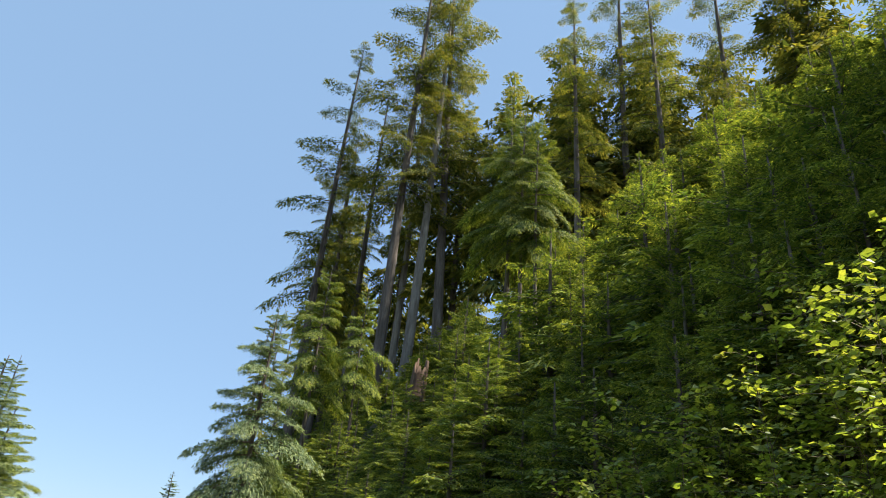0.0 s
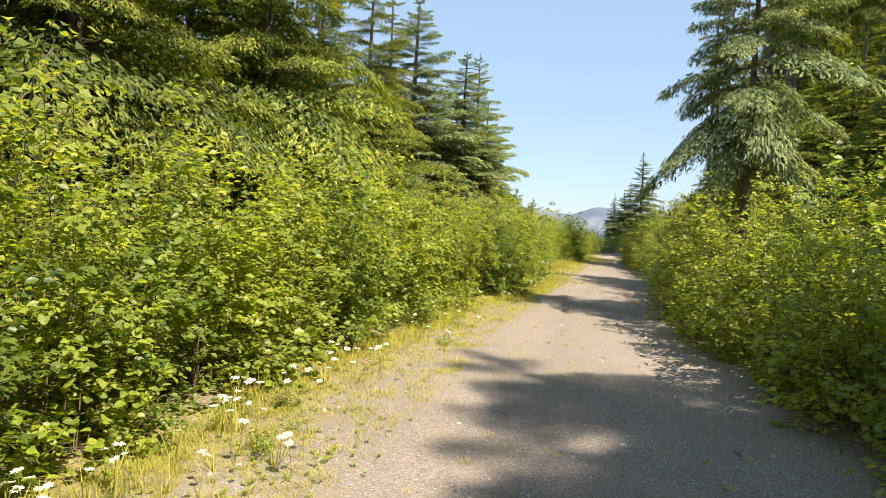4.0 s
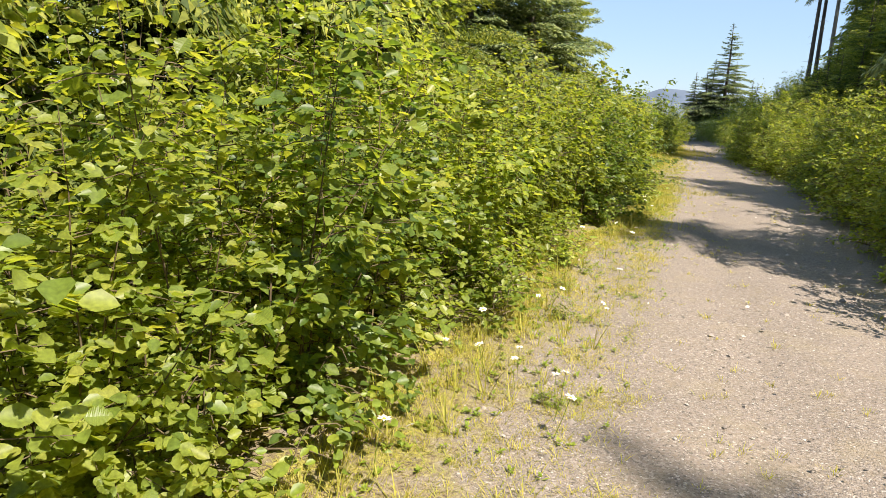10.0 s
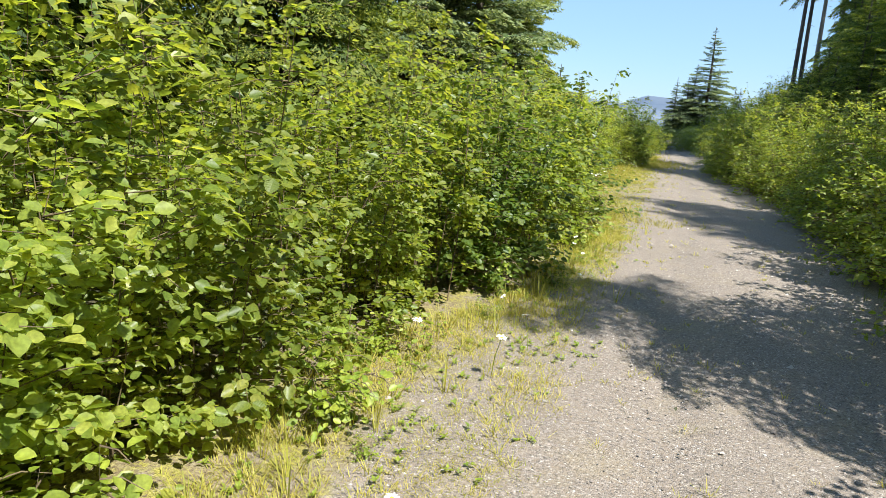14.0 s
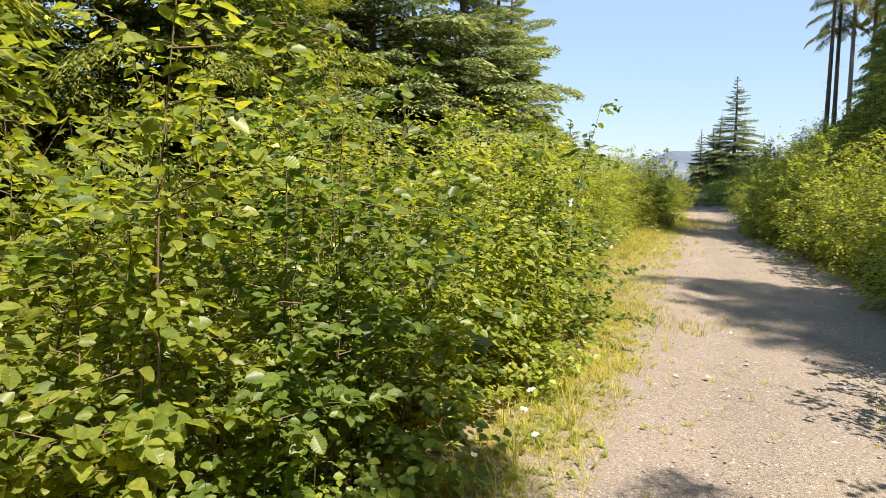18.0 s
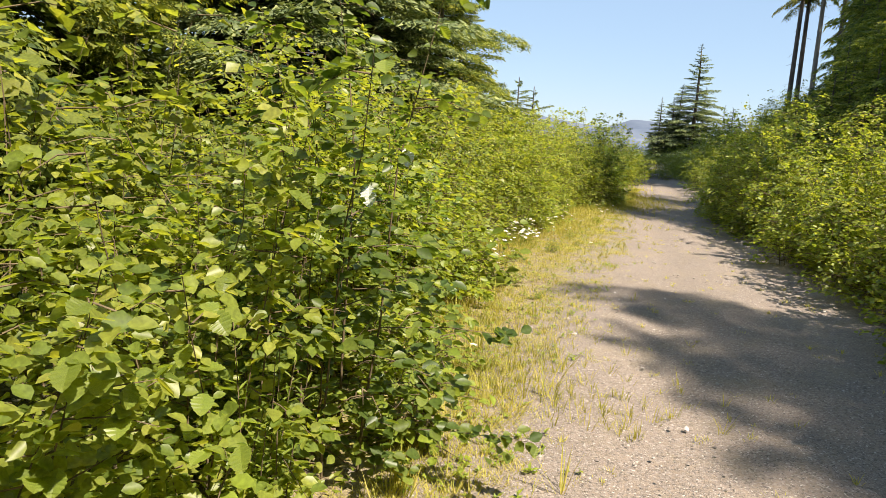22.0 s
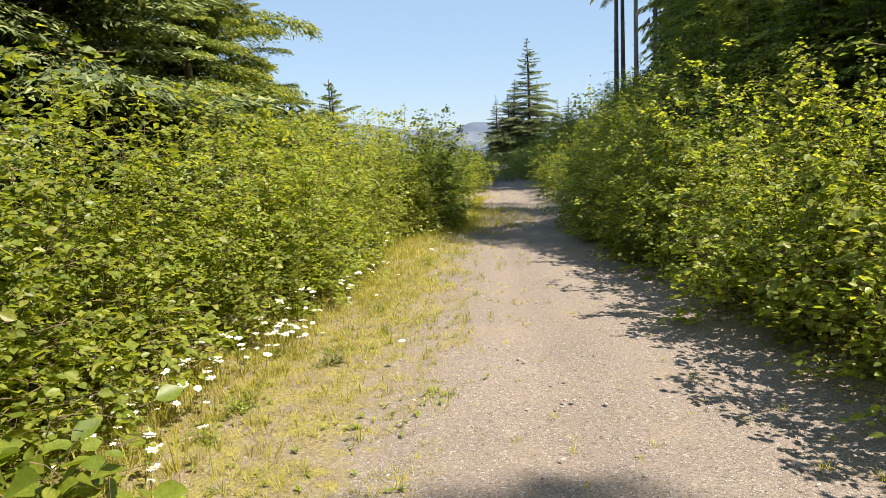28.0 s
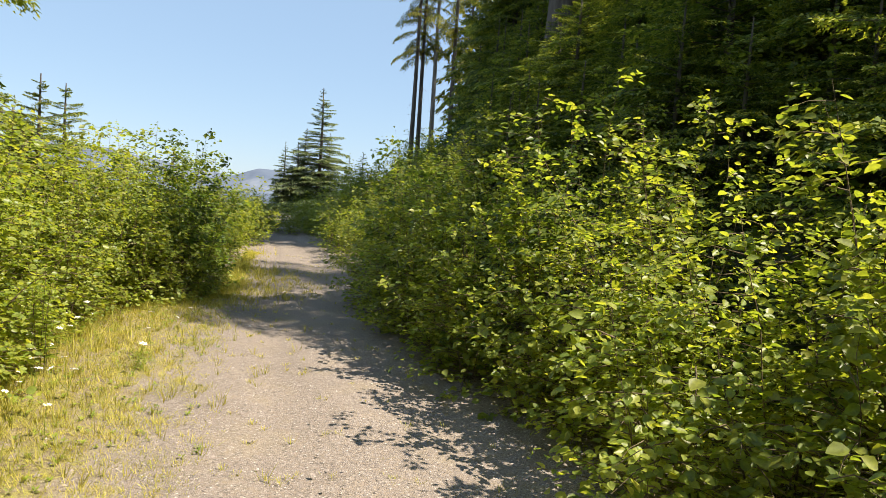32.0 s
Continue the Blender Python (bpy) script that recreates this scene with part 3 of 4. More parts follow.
def frond(kind):
    """One flat bough along +x, one long: side twigs that carry short needle sprigs. Bases, ways, lengths, widths, share of the way to the tip."""
    n, sub, size = {"big": (44, 15, 0.038), "near": (34, 13, 0.048), "fill": (22, 9, 0.066), "young": (18, 8, 0.07), "bank": (10, 5, 0.115), "old": (14, 6, 0.105), "far": (8, 3, 0.18)}[kind]
    P, A, L, W, T = [], [], [], [], []
    for i in range(n):
        s = 0.08 + 0.90 * (i + 0.5) / n
        tl = 0.40 * (1 - s) ** 0.65 * min(1.0, 0.45 + 2.2 * s) + 0.07
        for side in (1, -1):
            w = np.array((math.cos(0.92), side * math.sin(0.92), 0.0))
            b_ = np.array((s + 0.018 * side, 0, 0))
            for q in range(sub + 1):
                f = (q + 0.4) / (sub + 0.6)
                t2 = (0.62 if q % 2 else -0.72) if q < sub else 0.0
                c, sn = math.cos(t2 * side + side * 0.92), math.sin(t2 * side + side * 0.92)
                l2 = size * (1.25 - 0.4 * f)
                P.append(b_ + w * tl * f), A.append(np.array((c, sn, 0.0))), L.append(l2), W.append(l2 * (0.42 if kind in ("old", "far") else 0.34))
                T.append(min(1.0, 0.55 * s + 0.6 * f))
    for f in (0.8, 0.88, 0.95):
        P.append(np.array((f, 0, 0))), A.append(np.array((1.0, 0, 0))), L.append(size * 1.2), W.append(size * 0.38), T.append(1.0)
    return np.array(P), np.array(A), np.array(L), np.array(W), np.array(T)


def conifer_meshes(name, seed, kind, tall, reach, bare, whorl, per, droop, lift, mat, bark, girth, ragged=0.25, spire=0.75):
    """A conifer: tapered trunk, limbs in loose whorls, each a flat drooping spray of twigs. bare: share of the trunk without crown."""
    g = np.random.default_rng(seed)
    s = np.linspace(0, 1, 14)
    bend = np.stack([g.normal(0, 0.004 * tall) * np.sin(s * 2.5), g.normal(0, 0.004 * tall) * np.sin(s * 3.2), tall * s], -1)
    rad = girth * (1 - s) ** 0.8 + 0.012
    rad[0] *= 1.25
    tv, tq = tubes(bend[None], rad[None], 9)
    trunk = mesh(name + "_trunk", tv, tq, bark, True)
    hs = np.arange(bare * tall + 0.2, tall * 0.985, whorl)
    z = np.repeat(hs, per) + g.normal(0, whorl * (0.2 if kind in ("big", "near") else 0.38), len(hs) * per)
    z = np.clip(z, 0.15, tall * 0.99)
    n = len(z)
    up = np.clip((z / tall - bare) / (1 - bare), 0, 1)
    ang = (np.tile(np.arange(per) / per * 2 * np.pi, len(hs)) + np.repeat(g.uniform(0, 6.3, len(hs)), per) + g.normal(0, 0.3, n))
    shape = (1 - up) ** spire * np.clip(0.55 + up * 4, 0, 1)
    ln_ = np.maximum(reach * shape * (1 + g.normal(0, ragged, n)), 0.10 * reach * (1.2 - up))
    ln_ = np.clip(ln_, 0.12, reach * 1.35)
    keep = g.random(n) > (0.22 if bare > 0.3 else 0.10)
    z, up, ang, ln_ = z[keep], up[keep], ang[keep], ln_[keep]
    n = len(z)
    P, A, L, W, T = frond(kind)
    t = len(P)
    sag = droop * (1.15 - up) * g.uniform(0.6, 1.4, n)
    rise = lift * (0.35 + up * 1.1) + g.normal(0, 0.08, n)
    ca, sa = np.cos(ang), np.sin(ang)
    root = np.stack([np.interp(z, bend[:, 2], bend[:, 0]), np.interp(z, bend[:, 2], bend[:, 1]), z], -1)

    def bent(q):
        """Branch coordinates (n, t, 3), one long, to tree coordinates."""
        x, y = q[..., 0], q[..., 1]
        zz = q[..., 2] + rise[:, None] * x - sag[:, None] * x * x - 0.14 * np.abs(y) - 0.5 * y * y
        l = ln_[:, None]
        return root[:, None] + np.stack([(x * ca[:, None] - y * sa[:, None]) * l, (x * sa[:, None] + y * ca[:, None]) * l, zz * l], -1)

    jit = g.normal(0, 0.022, (n, t, 3)) * (1, 1, 0.9)
    b0 = P[None] + jit
    swing = g.normal(0, 0.18, (n, t))
    ax = np.stack([A[None, :, 0] * np.cos(swing) - A[None, :, 1] * np.sin(swing), A[None, :, 0] * np.sin(swing) + A[None, :, 1] * np.cos(swing), g.normal(-0.14, 0.24, (n, t))], -1)
    side = np.stack([-ax[..., 1], ax[..., 0], g.normal(0, 0.75, (n, t))], -1)
    LL = L[None, :, None] * g.uniform(0.75, 1.25, (n, t, 1))
    # wide enough to be seen on short branches too
    WW = np.maximum(W[None, :, None], (0.014 if kind in FINE else 0.024) / ln_[:, None, None])
    low = b0 + ax * LL * 0.18
    sprig = np.stack([bent(low + side * WW * 0.5), bent(b0 + ax * LL), bent(low - side * WW * 0.5)], 2)
    v = sprig.reshape(-1, 3)
    f = np.arange(len(v)).reshape(-1, 3)
    crown = mesh(name + "_crown", v, f, mat)
    crown.attributes.new("tip", "FLOAT", "POINT").data.foreach_set("value", np.repeat(np.tile(T, n), 3).astype(np.float32))
    ts = np.linspace(0, 0.9, 3)
    axl = bent(np.stack([np.tile(ts, (n, 1)), np.zeros((n, 3)), np.zeros((n, 3))], -1))
    some = g.random(n) < (0.4 if kind == "far" else 1.0)
    lv, lq = tubes(axl[some], ((0.004 + 0.012 * ln_)[:, None] * (1 - ts * 0.8))[some], 3)
    if bare > 0.3:
        # dead stubs on the bare trunk
        m = int(tall * bare * 1.6)
        zz = g.uniform(0.15, 1.0, m) * bare * tall
        aa, l2 = g.uniform(0, 6.3, m), g.uniform(0.3, 1.3, m)
        st = np.stack([0 * zz, 0 * zz, zz], -1)
        en = st + np.stack([np.cos(aa) * l2, np.sin(aa) * l2, g.normal(-0.15, 0.2, m)], -1)
        sv, sq = tubes(np.stack([st, (st + en) / 2 + (0, 0, 0.04), en], 1), np.array((0.022, 0.014, 0.005)) * np.ones((m, 1)), 3)
        lq = np.concatenate([lq, sq + len(lv)])
        lv = np.concatenate([lv, sv])
    return trunk, mesh(name + "_limbs", lv, lq, LIMB), crown


CONIFERS = {
    # left-hand and bank trees seen from a few metres
    "hemlock": [conifer_meshes(f"hemlock{i}", 100 + i, "near", 9.0, 2.5, 0.02, 0.42, 6, 0.46, 0.30, HEMLOCK, BARK, 0.13) for i in range(2)],
    "big": [conifer_meshes("big_hemlock", 105, "big", 15.0, 3.9, 0.02, 0.58, 6, 0.46, 0.30, HEMLOCK, BARK, 0.2)],
    "young": [conifer_meshes(f"young{i}", 110 + i, "young", 5.0, 1.6, 0.0, 0.28, 6, 0.40, 0.30, HEMLOCK, BARK, 0.06) for i in range(3)],
    "bank": [conifer_meshes(f"bank{i}", 170 + i, "bank", 5.0, 1.6, 0.0, 0.33, 5, 0.40, 0.30, HEMLOCK, BARK, 0.06) for i in range(3)],
    "edge": [conifer_meshes(f"edge_conifer{i}", 118 + 7 * i, "near", 12.0, 2.9, b_, 0.5, 5, 0.5, 0.24, m_, BARK, 0.16, 0.3, 0.6) for i, (m_, b_) in enumerate(((SPRUCE, 0.32), (HEMLOCK, 0.40)))],
    "fill": [conifer_meshes("side_hemlock", 117, "fill", 9.0, 2.5, 0.02, 0.38, 7, 0.44, 0.30, HEMLOCK, BARK, 0.13)],
    "slope": [conifer_meshes("slope_hemlock", 115, "fill", 9.0, 2.5, 0.02, 0.40, 7, 0.44, 0.30, HEMLOCK, BARK, 0.13)],
    "spruce": [conifer_meshes(f"spruce{i}", 120 + i, "fill", 10.5, 2.7, 0.03, 0.34, 7, 0.30, 0.26, SPRUCE, BARK, 0.15, 0.16) for i in range(2)],
    "fir": [conifer_meshes("far_fir", 125, "fill", 10.5, 2.5, 0.03, 0.36, 7, 0.30, 0.24, SPRUCE, BARK, 0.15, 0.2, 0.8)],
    "spire": [conifer_meshes("spire", 130, "old", 12.0, 1.7, 0.05, 0.44, 5, 0.30, 0.25, SPRUCE, BARK, 0.12, 0.3)],
    "old": [conifer_meshes(f"old{i}", 140 + i, "fill", 33.0, 2.9, 0.34, 0.72, 3, 0.36, 0.12, OLD_NEEDLE, b_, 0.36, 0.55, 0.45) for i, b_ in enumerate((BARK, PALE_BARK))],
    "tall": [conifer_meshes(f"tall{i}", 150 + i, "far", 26.0, 3.0, 0.30, 0.6, 6, 0.42, 0.14, OLD_NEEDLE, BARK, 0.28, 0.35, 0.5) for i in range(2)],
    "distant": [conifer_meshes(f"distant{i}", 160 + i, "far", 11.0, 2.0, 0.03, 0.34, 6, 0.26, 0.2, SPRUCE, BARK, 0.14, 0.2, 0.85) for i in range(2)],
}
TREE_WORDS = {
    "hemlock": ("hemlock_tree", "bushy green hemlock with drooping sprays behind the shrubs", "conifers beside the road"),
    "edge": ("conifer_tree", "ragged conifer with long drooping open boughs above the shrubs", "conifers beside the road"),
    "fill": ("hemlock_tree", "dark green hemlock in the wood behind the shrubs", "conifers beside the road"),
    "slope": ("hemlock_tree", "tall hemlock standing out on the wooded bank", "conifers on the bank"),
    "big": ("hemlock_tree", "large spreading hemlock with drooping sprays behind the shrubs", "conifers beside the road"),
    "young": ("young_hemlock", "young yellow-green hemlock growing on the steep bank", "young conifers on the bank"),
    "bank": ("young_hemlock", "young yellow-green hemlock higher up the steep bank", "young conifers on the bank"),
    "spruce": ("spruce_tree", "dense dark spruce with branches down to the shrubs", "conifers beside the road"),
    "fir": ("fir_tree", "pointed grey-green fir at the far end of the road", "distant conifers"),
    "spire": ("spruce_tree", "slender sparse spruce with an open pointed top", "conifers beside the road"),
    "old": ("old_conifer", "very tall old conifer with long bare trunk and ragged crown", "tall trees on the hill"),
    "tall": ("forest_conifer", "tall dark forest conifer standing on the hillside", "tall trees on the hill"),
    "distant": ("distant_spruce", "pointed dark spruce at the far end of the road", "distant conifers"),
}


def conifer(kind, x, y, size=1.0, wide=1.0, z=None, lean=(0, 0), pick=None):
    k = count[kind] = count.get(kind, -1) + 1
    trunk, limbs, crown = CONIFERS[kind][(k if pick is None else pick) % len(CONIFERS[kind])]
    name, label, group = TREE_WORDS[kind]
    root = new(name)
    root.matrix_world = pose(x, y, float(height(x, y)) - 0.15 if z is None else z, lean[0], lean[1], rng.uniform(0, 360)) @ Matrix.Diagonal((size * wide, size * wide, size, 1))
    part("trunk", trunk, root, "grey-brown bark trunk")
    tagged(part("limbwork", limbs, root), kind="stuff")
    tagged(part("crown", crown, root), kind="stuff")
    return tagged(root, label, "tree", group)


# left of the road: bushy hemlocks, then the spruce group with its slender spire
for x, y, s, w in ((-7.6, 18.0, 1.05, 0.8), (-7.4, 12.6, 0.9, 0.85), (-7.8, 7.5, 0.85, 1.0), (-8.2, 24.6, 0.72, 1.0), (-8.4, 38.0, 0.74, 1.05)):
    conifer("big", x, y, s, w)
for x, y, s, w in ((-11.0, 22.0, 0.62, 1.0), (-11.5, 15.0, 0.65, 1.1), (-11.5, 9.0, 0.62, 1.1), (-9.5, 3.0, 0.5, 1.2), (-14, 19, 0.7, 1.1), (-14, 12, 0.7, 1.1)):
    conifer("tall", x, y, s, w)
for x, y, s, w in ((-9.2, 31.2, 1.12, 1.25), (-7.6, 33.2, 0.92, 1.3), (-12.5, 35.0, 1.1, 1.2), (-12.0, 28.0, 1.2, 1.2)):
    conifer("spruce", x, y, s, w)
for x, y, s in ((-15, 2, 1.9), (-16, 6, 1.8), (-15.5, 10, 2.0), (-17, 14, 1.9), (-16, 18, 2.0), (-15, 23, 1.8), (-16, 27, 1.9), (-14, 31, 1.7), (-17, 34, 1.8), (-13, 24.5, 1.5), (-14.5, 38, 1.7), (-10, 28.5, 1.2), (-12, 41, 1.4), (-9.8, 24, 1.7), (-9.5, 38, 1.7), (-10.5, 36, 1.8), (-9.4, 17.5, 1.9), (-9, 12, 1.8), (-9.5, 7.5, 1.7), (-9.6, 20.5, 1.7)):
    conifer("fill" if x > -13.5 else "distant", x, y, s * (0.6 if x > -13.5 else 0.5), 1.1)
conifer("spire", -10.8, 32.0, 1.12)
conifer("hemlock", -8.6, 27.0, 0.85, 1.0)
conifer("hemlock", -7.4, 36.6, 0.9, 1.1)
conifer("hemlock", -8.0, 39.6, 0.8, 1.1)
for x, y, s in ((-5.3, 38.5, 0.66), (-6.3, 40.0, 0.62), (-7.2, 42.5, 0.7), (-6.0, 45.5, 0.55), (-8.1, 47.2, 0.95)):
    conifer("young", x, y, s, 1.1)

# right of the road: the fir that leans out over the shrubs
conifer("edge", 2.45, 17.0, 0.66, 0.76, lean=(0, -1), pick=0)


def tip_caster(x, y, top, wide=1.0):
    """Adds a bank tree, placed so that its top throws its shadow to (x, y) on the road."""
    tx, ty = x + top * hx / math.sin(SUN_EL), y + top * hy / math.sin(SUN_EL)
    base = float(height(tx, ty)) - 0.15
    kind, tall = ("hemlock", 9.0) if top < 15 else ("edge", 12.0)
    conifer(kind, tx, ty, max(top - base, 2.0) / tall, wide, pick=1)
    return tx, ty


# trees added for their road shadows; the first four stand unseen beside the start
spots = []
for x, y, top, w in ((-0.72, 12.0, 21.0, 0.64), (-0.28, 10.9, 21.0, 0.72), (0.05, 9.7, 20.6, 0.76), (0.25, 8.75, 20.2, 0.76), (-4.8, 39.2, 17.0, 0.62), (-2.0, 36.8, 15.4, 0.55), (-1.9, 27.5, 20.0, 0.7), (-1.3, 25.7, 19.0, 0.58), (-0.7, 24.2, 18.0, 0.56)):
    spots.append(tip_caster(x, y, top, w))


def in_gap(x, y):
    """The low ground below the tall trunks, where only shrubs grow."""
    return y > 40 and 0.05 < (x + 1.0) / (y - 25.0) < 0.19


# young trees on the bank near the start; the first five are added to shade its foot
for x, y, k in ((7.2, 3.2, 0.62), (7.9, 4.5, 0.58), (7.0, 1.9, 0.5), (8.6, 3.4, 0.66), (6.6, 4.4, 0.4), (5.6, 13.0, 0.42), (6.3, 13.8, 0.55), (5.0, 12.3, 0.34), (6.9, 12.9, 0.6), (5.5, 14.4, 0.45)):
    conifer("young", x, y, k, 1.3)
# young hemlocks that clothe the bank, kept low so that the sun reaches the shrubs and the road
bank = np.random.default_rng(5)
tries = 0
while len(spots) < 118 and tries < 9000:
    tries += 1
    y = bank.uniform(-2, 66)
    x = float(along(RIGHT, y)) + 2.0 + 17 * bank.uniform(0, 1) ** 1.3
    room = (x - float(along(RIGHT, y)) - 0.3) * (1.45 if y < 14 else 1.33) + 0.5 - float(height(x, y))
    if room > 1.1 and not in_gap(x, y) and not (26 < y < 40 and x - float(along(RIGHT, y)) < 5.5) and all((x - a) ** 2 + (y - b_) ** 2 > 1.6 ** 2 for a, b_ in spots):
        spots.append((x, y))
        conifer("young" if x - float(along(RIGHT, y)) < 5 and y < 34 else "bank", x, y, float(np.clip(min(room, 4.5 + 0.12 * x) * bank.uniform(0.75, 1.0), 1.2, 7.5 if y < 24 else 4.5)) / 5.0, bank.uniform(1.0, 1.4))
for a in range(5):
    for c in range(6):
        x, y = 10.2 + 3.2 * a + bank.normal(0, 0.6), -4 + 3.6 * c + bank.normal(0, 0.7)
        conifer("bank", x, y, (4.2 + 0.2 * a) / 5.0 * bank.uniform(0.8, 1.15), 1.3)
for a in range(4):
    for c in range(7):
        x, y = 7.6 + 2.6 * a + bank.normal(0, 0.5), 33 + 3.0 * c + bank.normal(0, 0.6)
        if not in_gap(x, y):
            conifer("bank", x, y, (2.3 + 0.35 * a) / 5.0 * bank.uniform(0.85, 1.15), 1.5)
for y in np.arange(0.5, 13, 1.25):
    for d in (2.9, 4.3, 5.8):
        x = float(along(RIGHT, y)) + d + bank.uniform(-0.5, 0.5)
        yy = y + bank.uniform(-0.5, 0.5)
        room = (d - 0.3) * 1.45 + 0.6 - float(height(x, yy))
        conifer("young" if d < 5 else "bank", x, yy, room * bank.uniform(0.75, 1.05) * (0.9 if y < 5 else 1.0) / 5.0, bank.uniform(1.15, 1.5))
for x, y, s in ((7.2, 5.4, 0.55), (8.4, 6.0, 0.6), (9.8, 6.6, 0.65), (11.6, 8.2, 0.75), (12.5, 9.4, 0.75), (8.8, 3.4, 0.6), (7.4, 2.4, 0.5)):
    conifer("bank", x, y, s, 1.4)
for y in np.arange(37, 62, 1.4):
    x = float(along(RIGHT, y)) + bank.uniform(3.0, 7.0)
    room = (x - float(along(RIGHT, y)) - 0.3) * 1.35 + 0.8 - float(height(x, y))
    if not in_gap(x, y):
        conifer("bank", x, y, max(room, 1.6) * bank.uniform(0.5, 0.8) / 5.0, 1.6)
for y in np.arange(28.5, 42, 1.2):
    for d in (3.1, 4.5, 5.9):
        x = float(along(RIGHT, y)) + d + bank.uniform(-0.4, 0.4)
        room = (d - 0.3) * 1.42 + 0.5 - float(height(x, y))
        if room > 0.9:
            conifer("young" if d < 5 else "bank", x, y + bank.uniform(-0.4, 0.4), room * bank.uniform(0.8, 1.05) / 5.0, bank.uniform(1.2, 1.6))
for y in np.arange(15.6, 28, 1.3):
    for d in (4.2, 5.4, 6.7):
        x = float(along(RIGHT, y)) + d + bank.uniform(-0.4, 0.4)
        room = (d - 0.3) * 1.33 + 0.4 - float(height(x, y))
        if room > 0.8:
            conifer("bank", x, y + bank.uniform(-0.4, 0.4), room * bank.uniform(0.5, 0.75) / 5.0, bank.uniform(1.2, 1.6))
# leafy shrubs that climb the bank beside the start
for k in range(16):
    y = 1.2 + 0.32 * k + bank.uniform(-0.2, 0.2)
    d = (2.3, 3.1, 3.9, 2.7)[k % 4] + bank.uniform(-0.25, 0.25)
    shrub(("fine", "back")[k % 2], float(along(RIGHT, y)) + d, y, bank.uniform(0.72, 0.95), group="thicket on the bank")
# low thicket on the foot of the bank
for k in range(40):
    y = bank.uniform(30, 58)
    shrub("far", float(along(RIGHT, y)) + bank.uniform(2.4, 6.0), y, bank.uniform(0.45, 0.75), group="thicket on the bank")

for k in range(34):
    y = bank.uniform(34.5, 46)
    shrub("far", float(along(RIGHT, y)) + bank.uniform(3.0, 6.5), y, bank.uniform(0.4, 0.6), group="thicket on the bank")
# ferns and seedlings that cover the soil of the bank
g = np.random.default_rng(61)
n = 64000
y = g.uniform(-4, 62, n)
x = along(RIGHT, y) + 1.2 + 13 * g.uniform(0, 1, n) ** 1.25
lie = height(x, y)
rise_ = g.uniform(0.0, 0.55, n) ** 1.3
a = g.uniform(0, 2 * np.pi, n)
v, f = blades(np.stack([x, y, lie + rise_], -1), np.stack([np.cos(a), np.sin(a), g.normal(0.1, 0.3, n)], -1), np.stack([g.normal(-0.5, 0.4, n), g.normal(0, 0.4, n), np.ones(n)], -1), g.uniform(0.10, 0.26, n), g.uniform(0.05, 0.10, n), False)
tagged(new("bank_undergrowth", mesh("bank_undergrowth", v, f, HEMLOCK)), "low green undergrowth of ferns and seedlings on the bank", "undergrowth", kind="stuff")

# the old forest above the bank; its crowns leave the sun on the near part of the road


def sunlit(x, y, low, high, end=41):
    """Whether a crown between these heights over its foot keeps its shadow off the near road and its shrubs."""
    z0 = float(height(x, y))
    for k in np.linspace(low, high, 12):
        sx, sy = x - (z0 + k) * hx / math.sin(SUN_EL), y - (z0 + k) * hy / math.sin(SUN_EL)
        if -5.5 < sx < 4 and 3 < sy < end or end > 50 and -7 < sx < 3 and 84 < sy < 95:
            return False
    return True


for i, (x, y, s, ln_) in enumerate(((10.9, 43.3, 1.4, -1), (13.0, 43.8, 1.3, -1), (15.4, 44.0, 1.4, -2), (6.6, 50.5, 1.28, -1), (27.0, 36.0, 1.3, 0), (34.0, 32.0, 1.3, 0), (8.5, 54, 1.0, 0), (10.5, 52, 1.1, 0), (9.0, 58, 1.0, 0), (13.5, 50, 1.15, 0), (19.2, 30.6, 0.85, 0), (23.3, 27.8, 0.88, 0), (29.2, 21.9, 0.9, 0), (5.0, 78, 0.79, 0), (5.6, 78.5, 0.757, 0), (6.5, 78, 0.79, 0), (7.8, 77.5, 0.79, 0), (9.3, 70.5, 0.95, 0), (11.4, 70, 1.0, 0))):
    if sunlit(x, y, 14 * s, 33 * s) or 19 < x < 30 and y < 31:
        conifer("old", x, y, s, 0.85 if y < 60 else 0.66, lean=(0, ln_), pick=1 if i in (1, 9, 15) else 0)
for x, y, s in ((24, 40, 1.3), (27, 44, 1.3), (30, 37, 1.35), (33, 42, 1.3), (37, 36, 1.35), (41, 32, 1.35), (21, 45, 1.25), (45, 36, 1.4), (38, 44, 1.3), (30, 51, 1.3), (18, 49, 1.2)):
    conifer("tall", x, y, s)
wood = np.random.default_rng(11)
done = []
for k in range(900):
    x, y = wood.uniform(8, 42), wood.uniform(2, 100)
    s = wood.uniform(0.8, 1.15)
    if len(done) < 18 and (y > 46 or x > 14) and sunlit(x, y, 8 * s, 26 * s, 60) and all((x - a) ** 2 + (y - b_) ** 2 > 9 for a, b_ in done):
        done.append((x, y))
        conifer("tall", x, y, s)
# the dark wood behind the bare trunks
for x, y, k in ((8.4, 63.5, 1.25), (10.2, 61.5, 1.4), (10.8, 66.0, 1.6), (9.4, 69.0, 1.5), (12.6, 63.5, 1.6), (12.8, 70.0, 1.8), (11.6, 74.5, 1.7), (15.0, 67.0, 1.8), (14.4, 60.5, 1.5)):
    conifer("slope", x, y, k, 1.0)
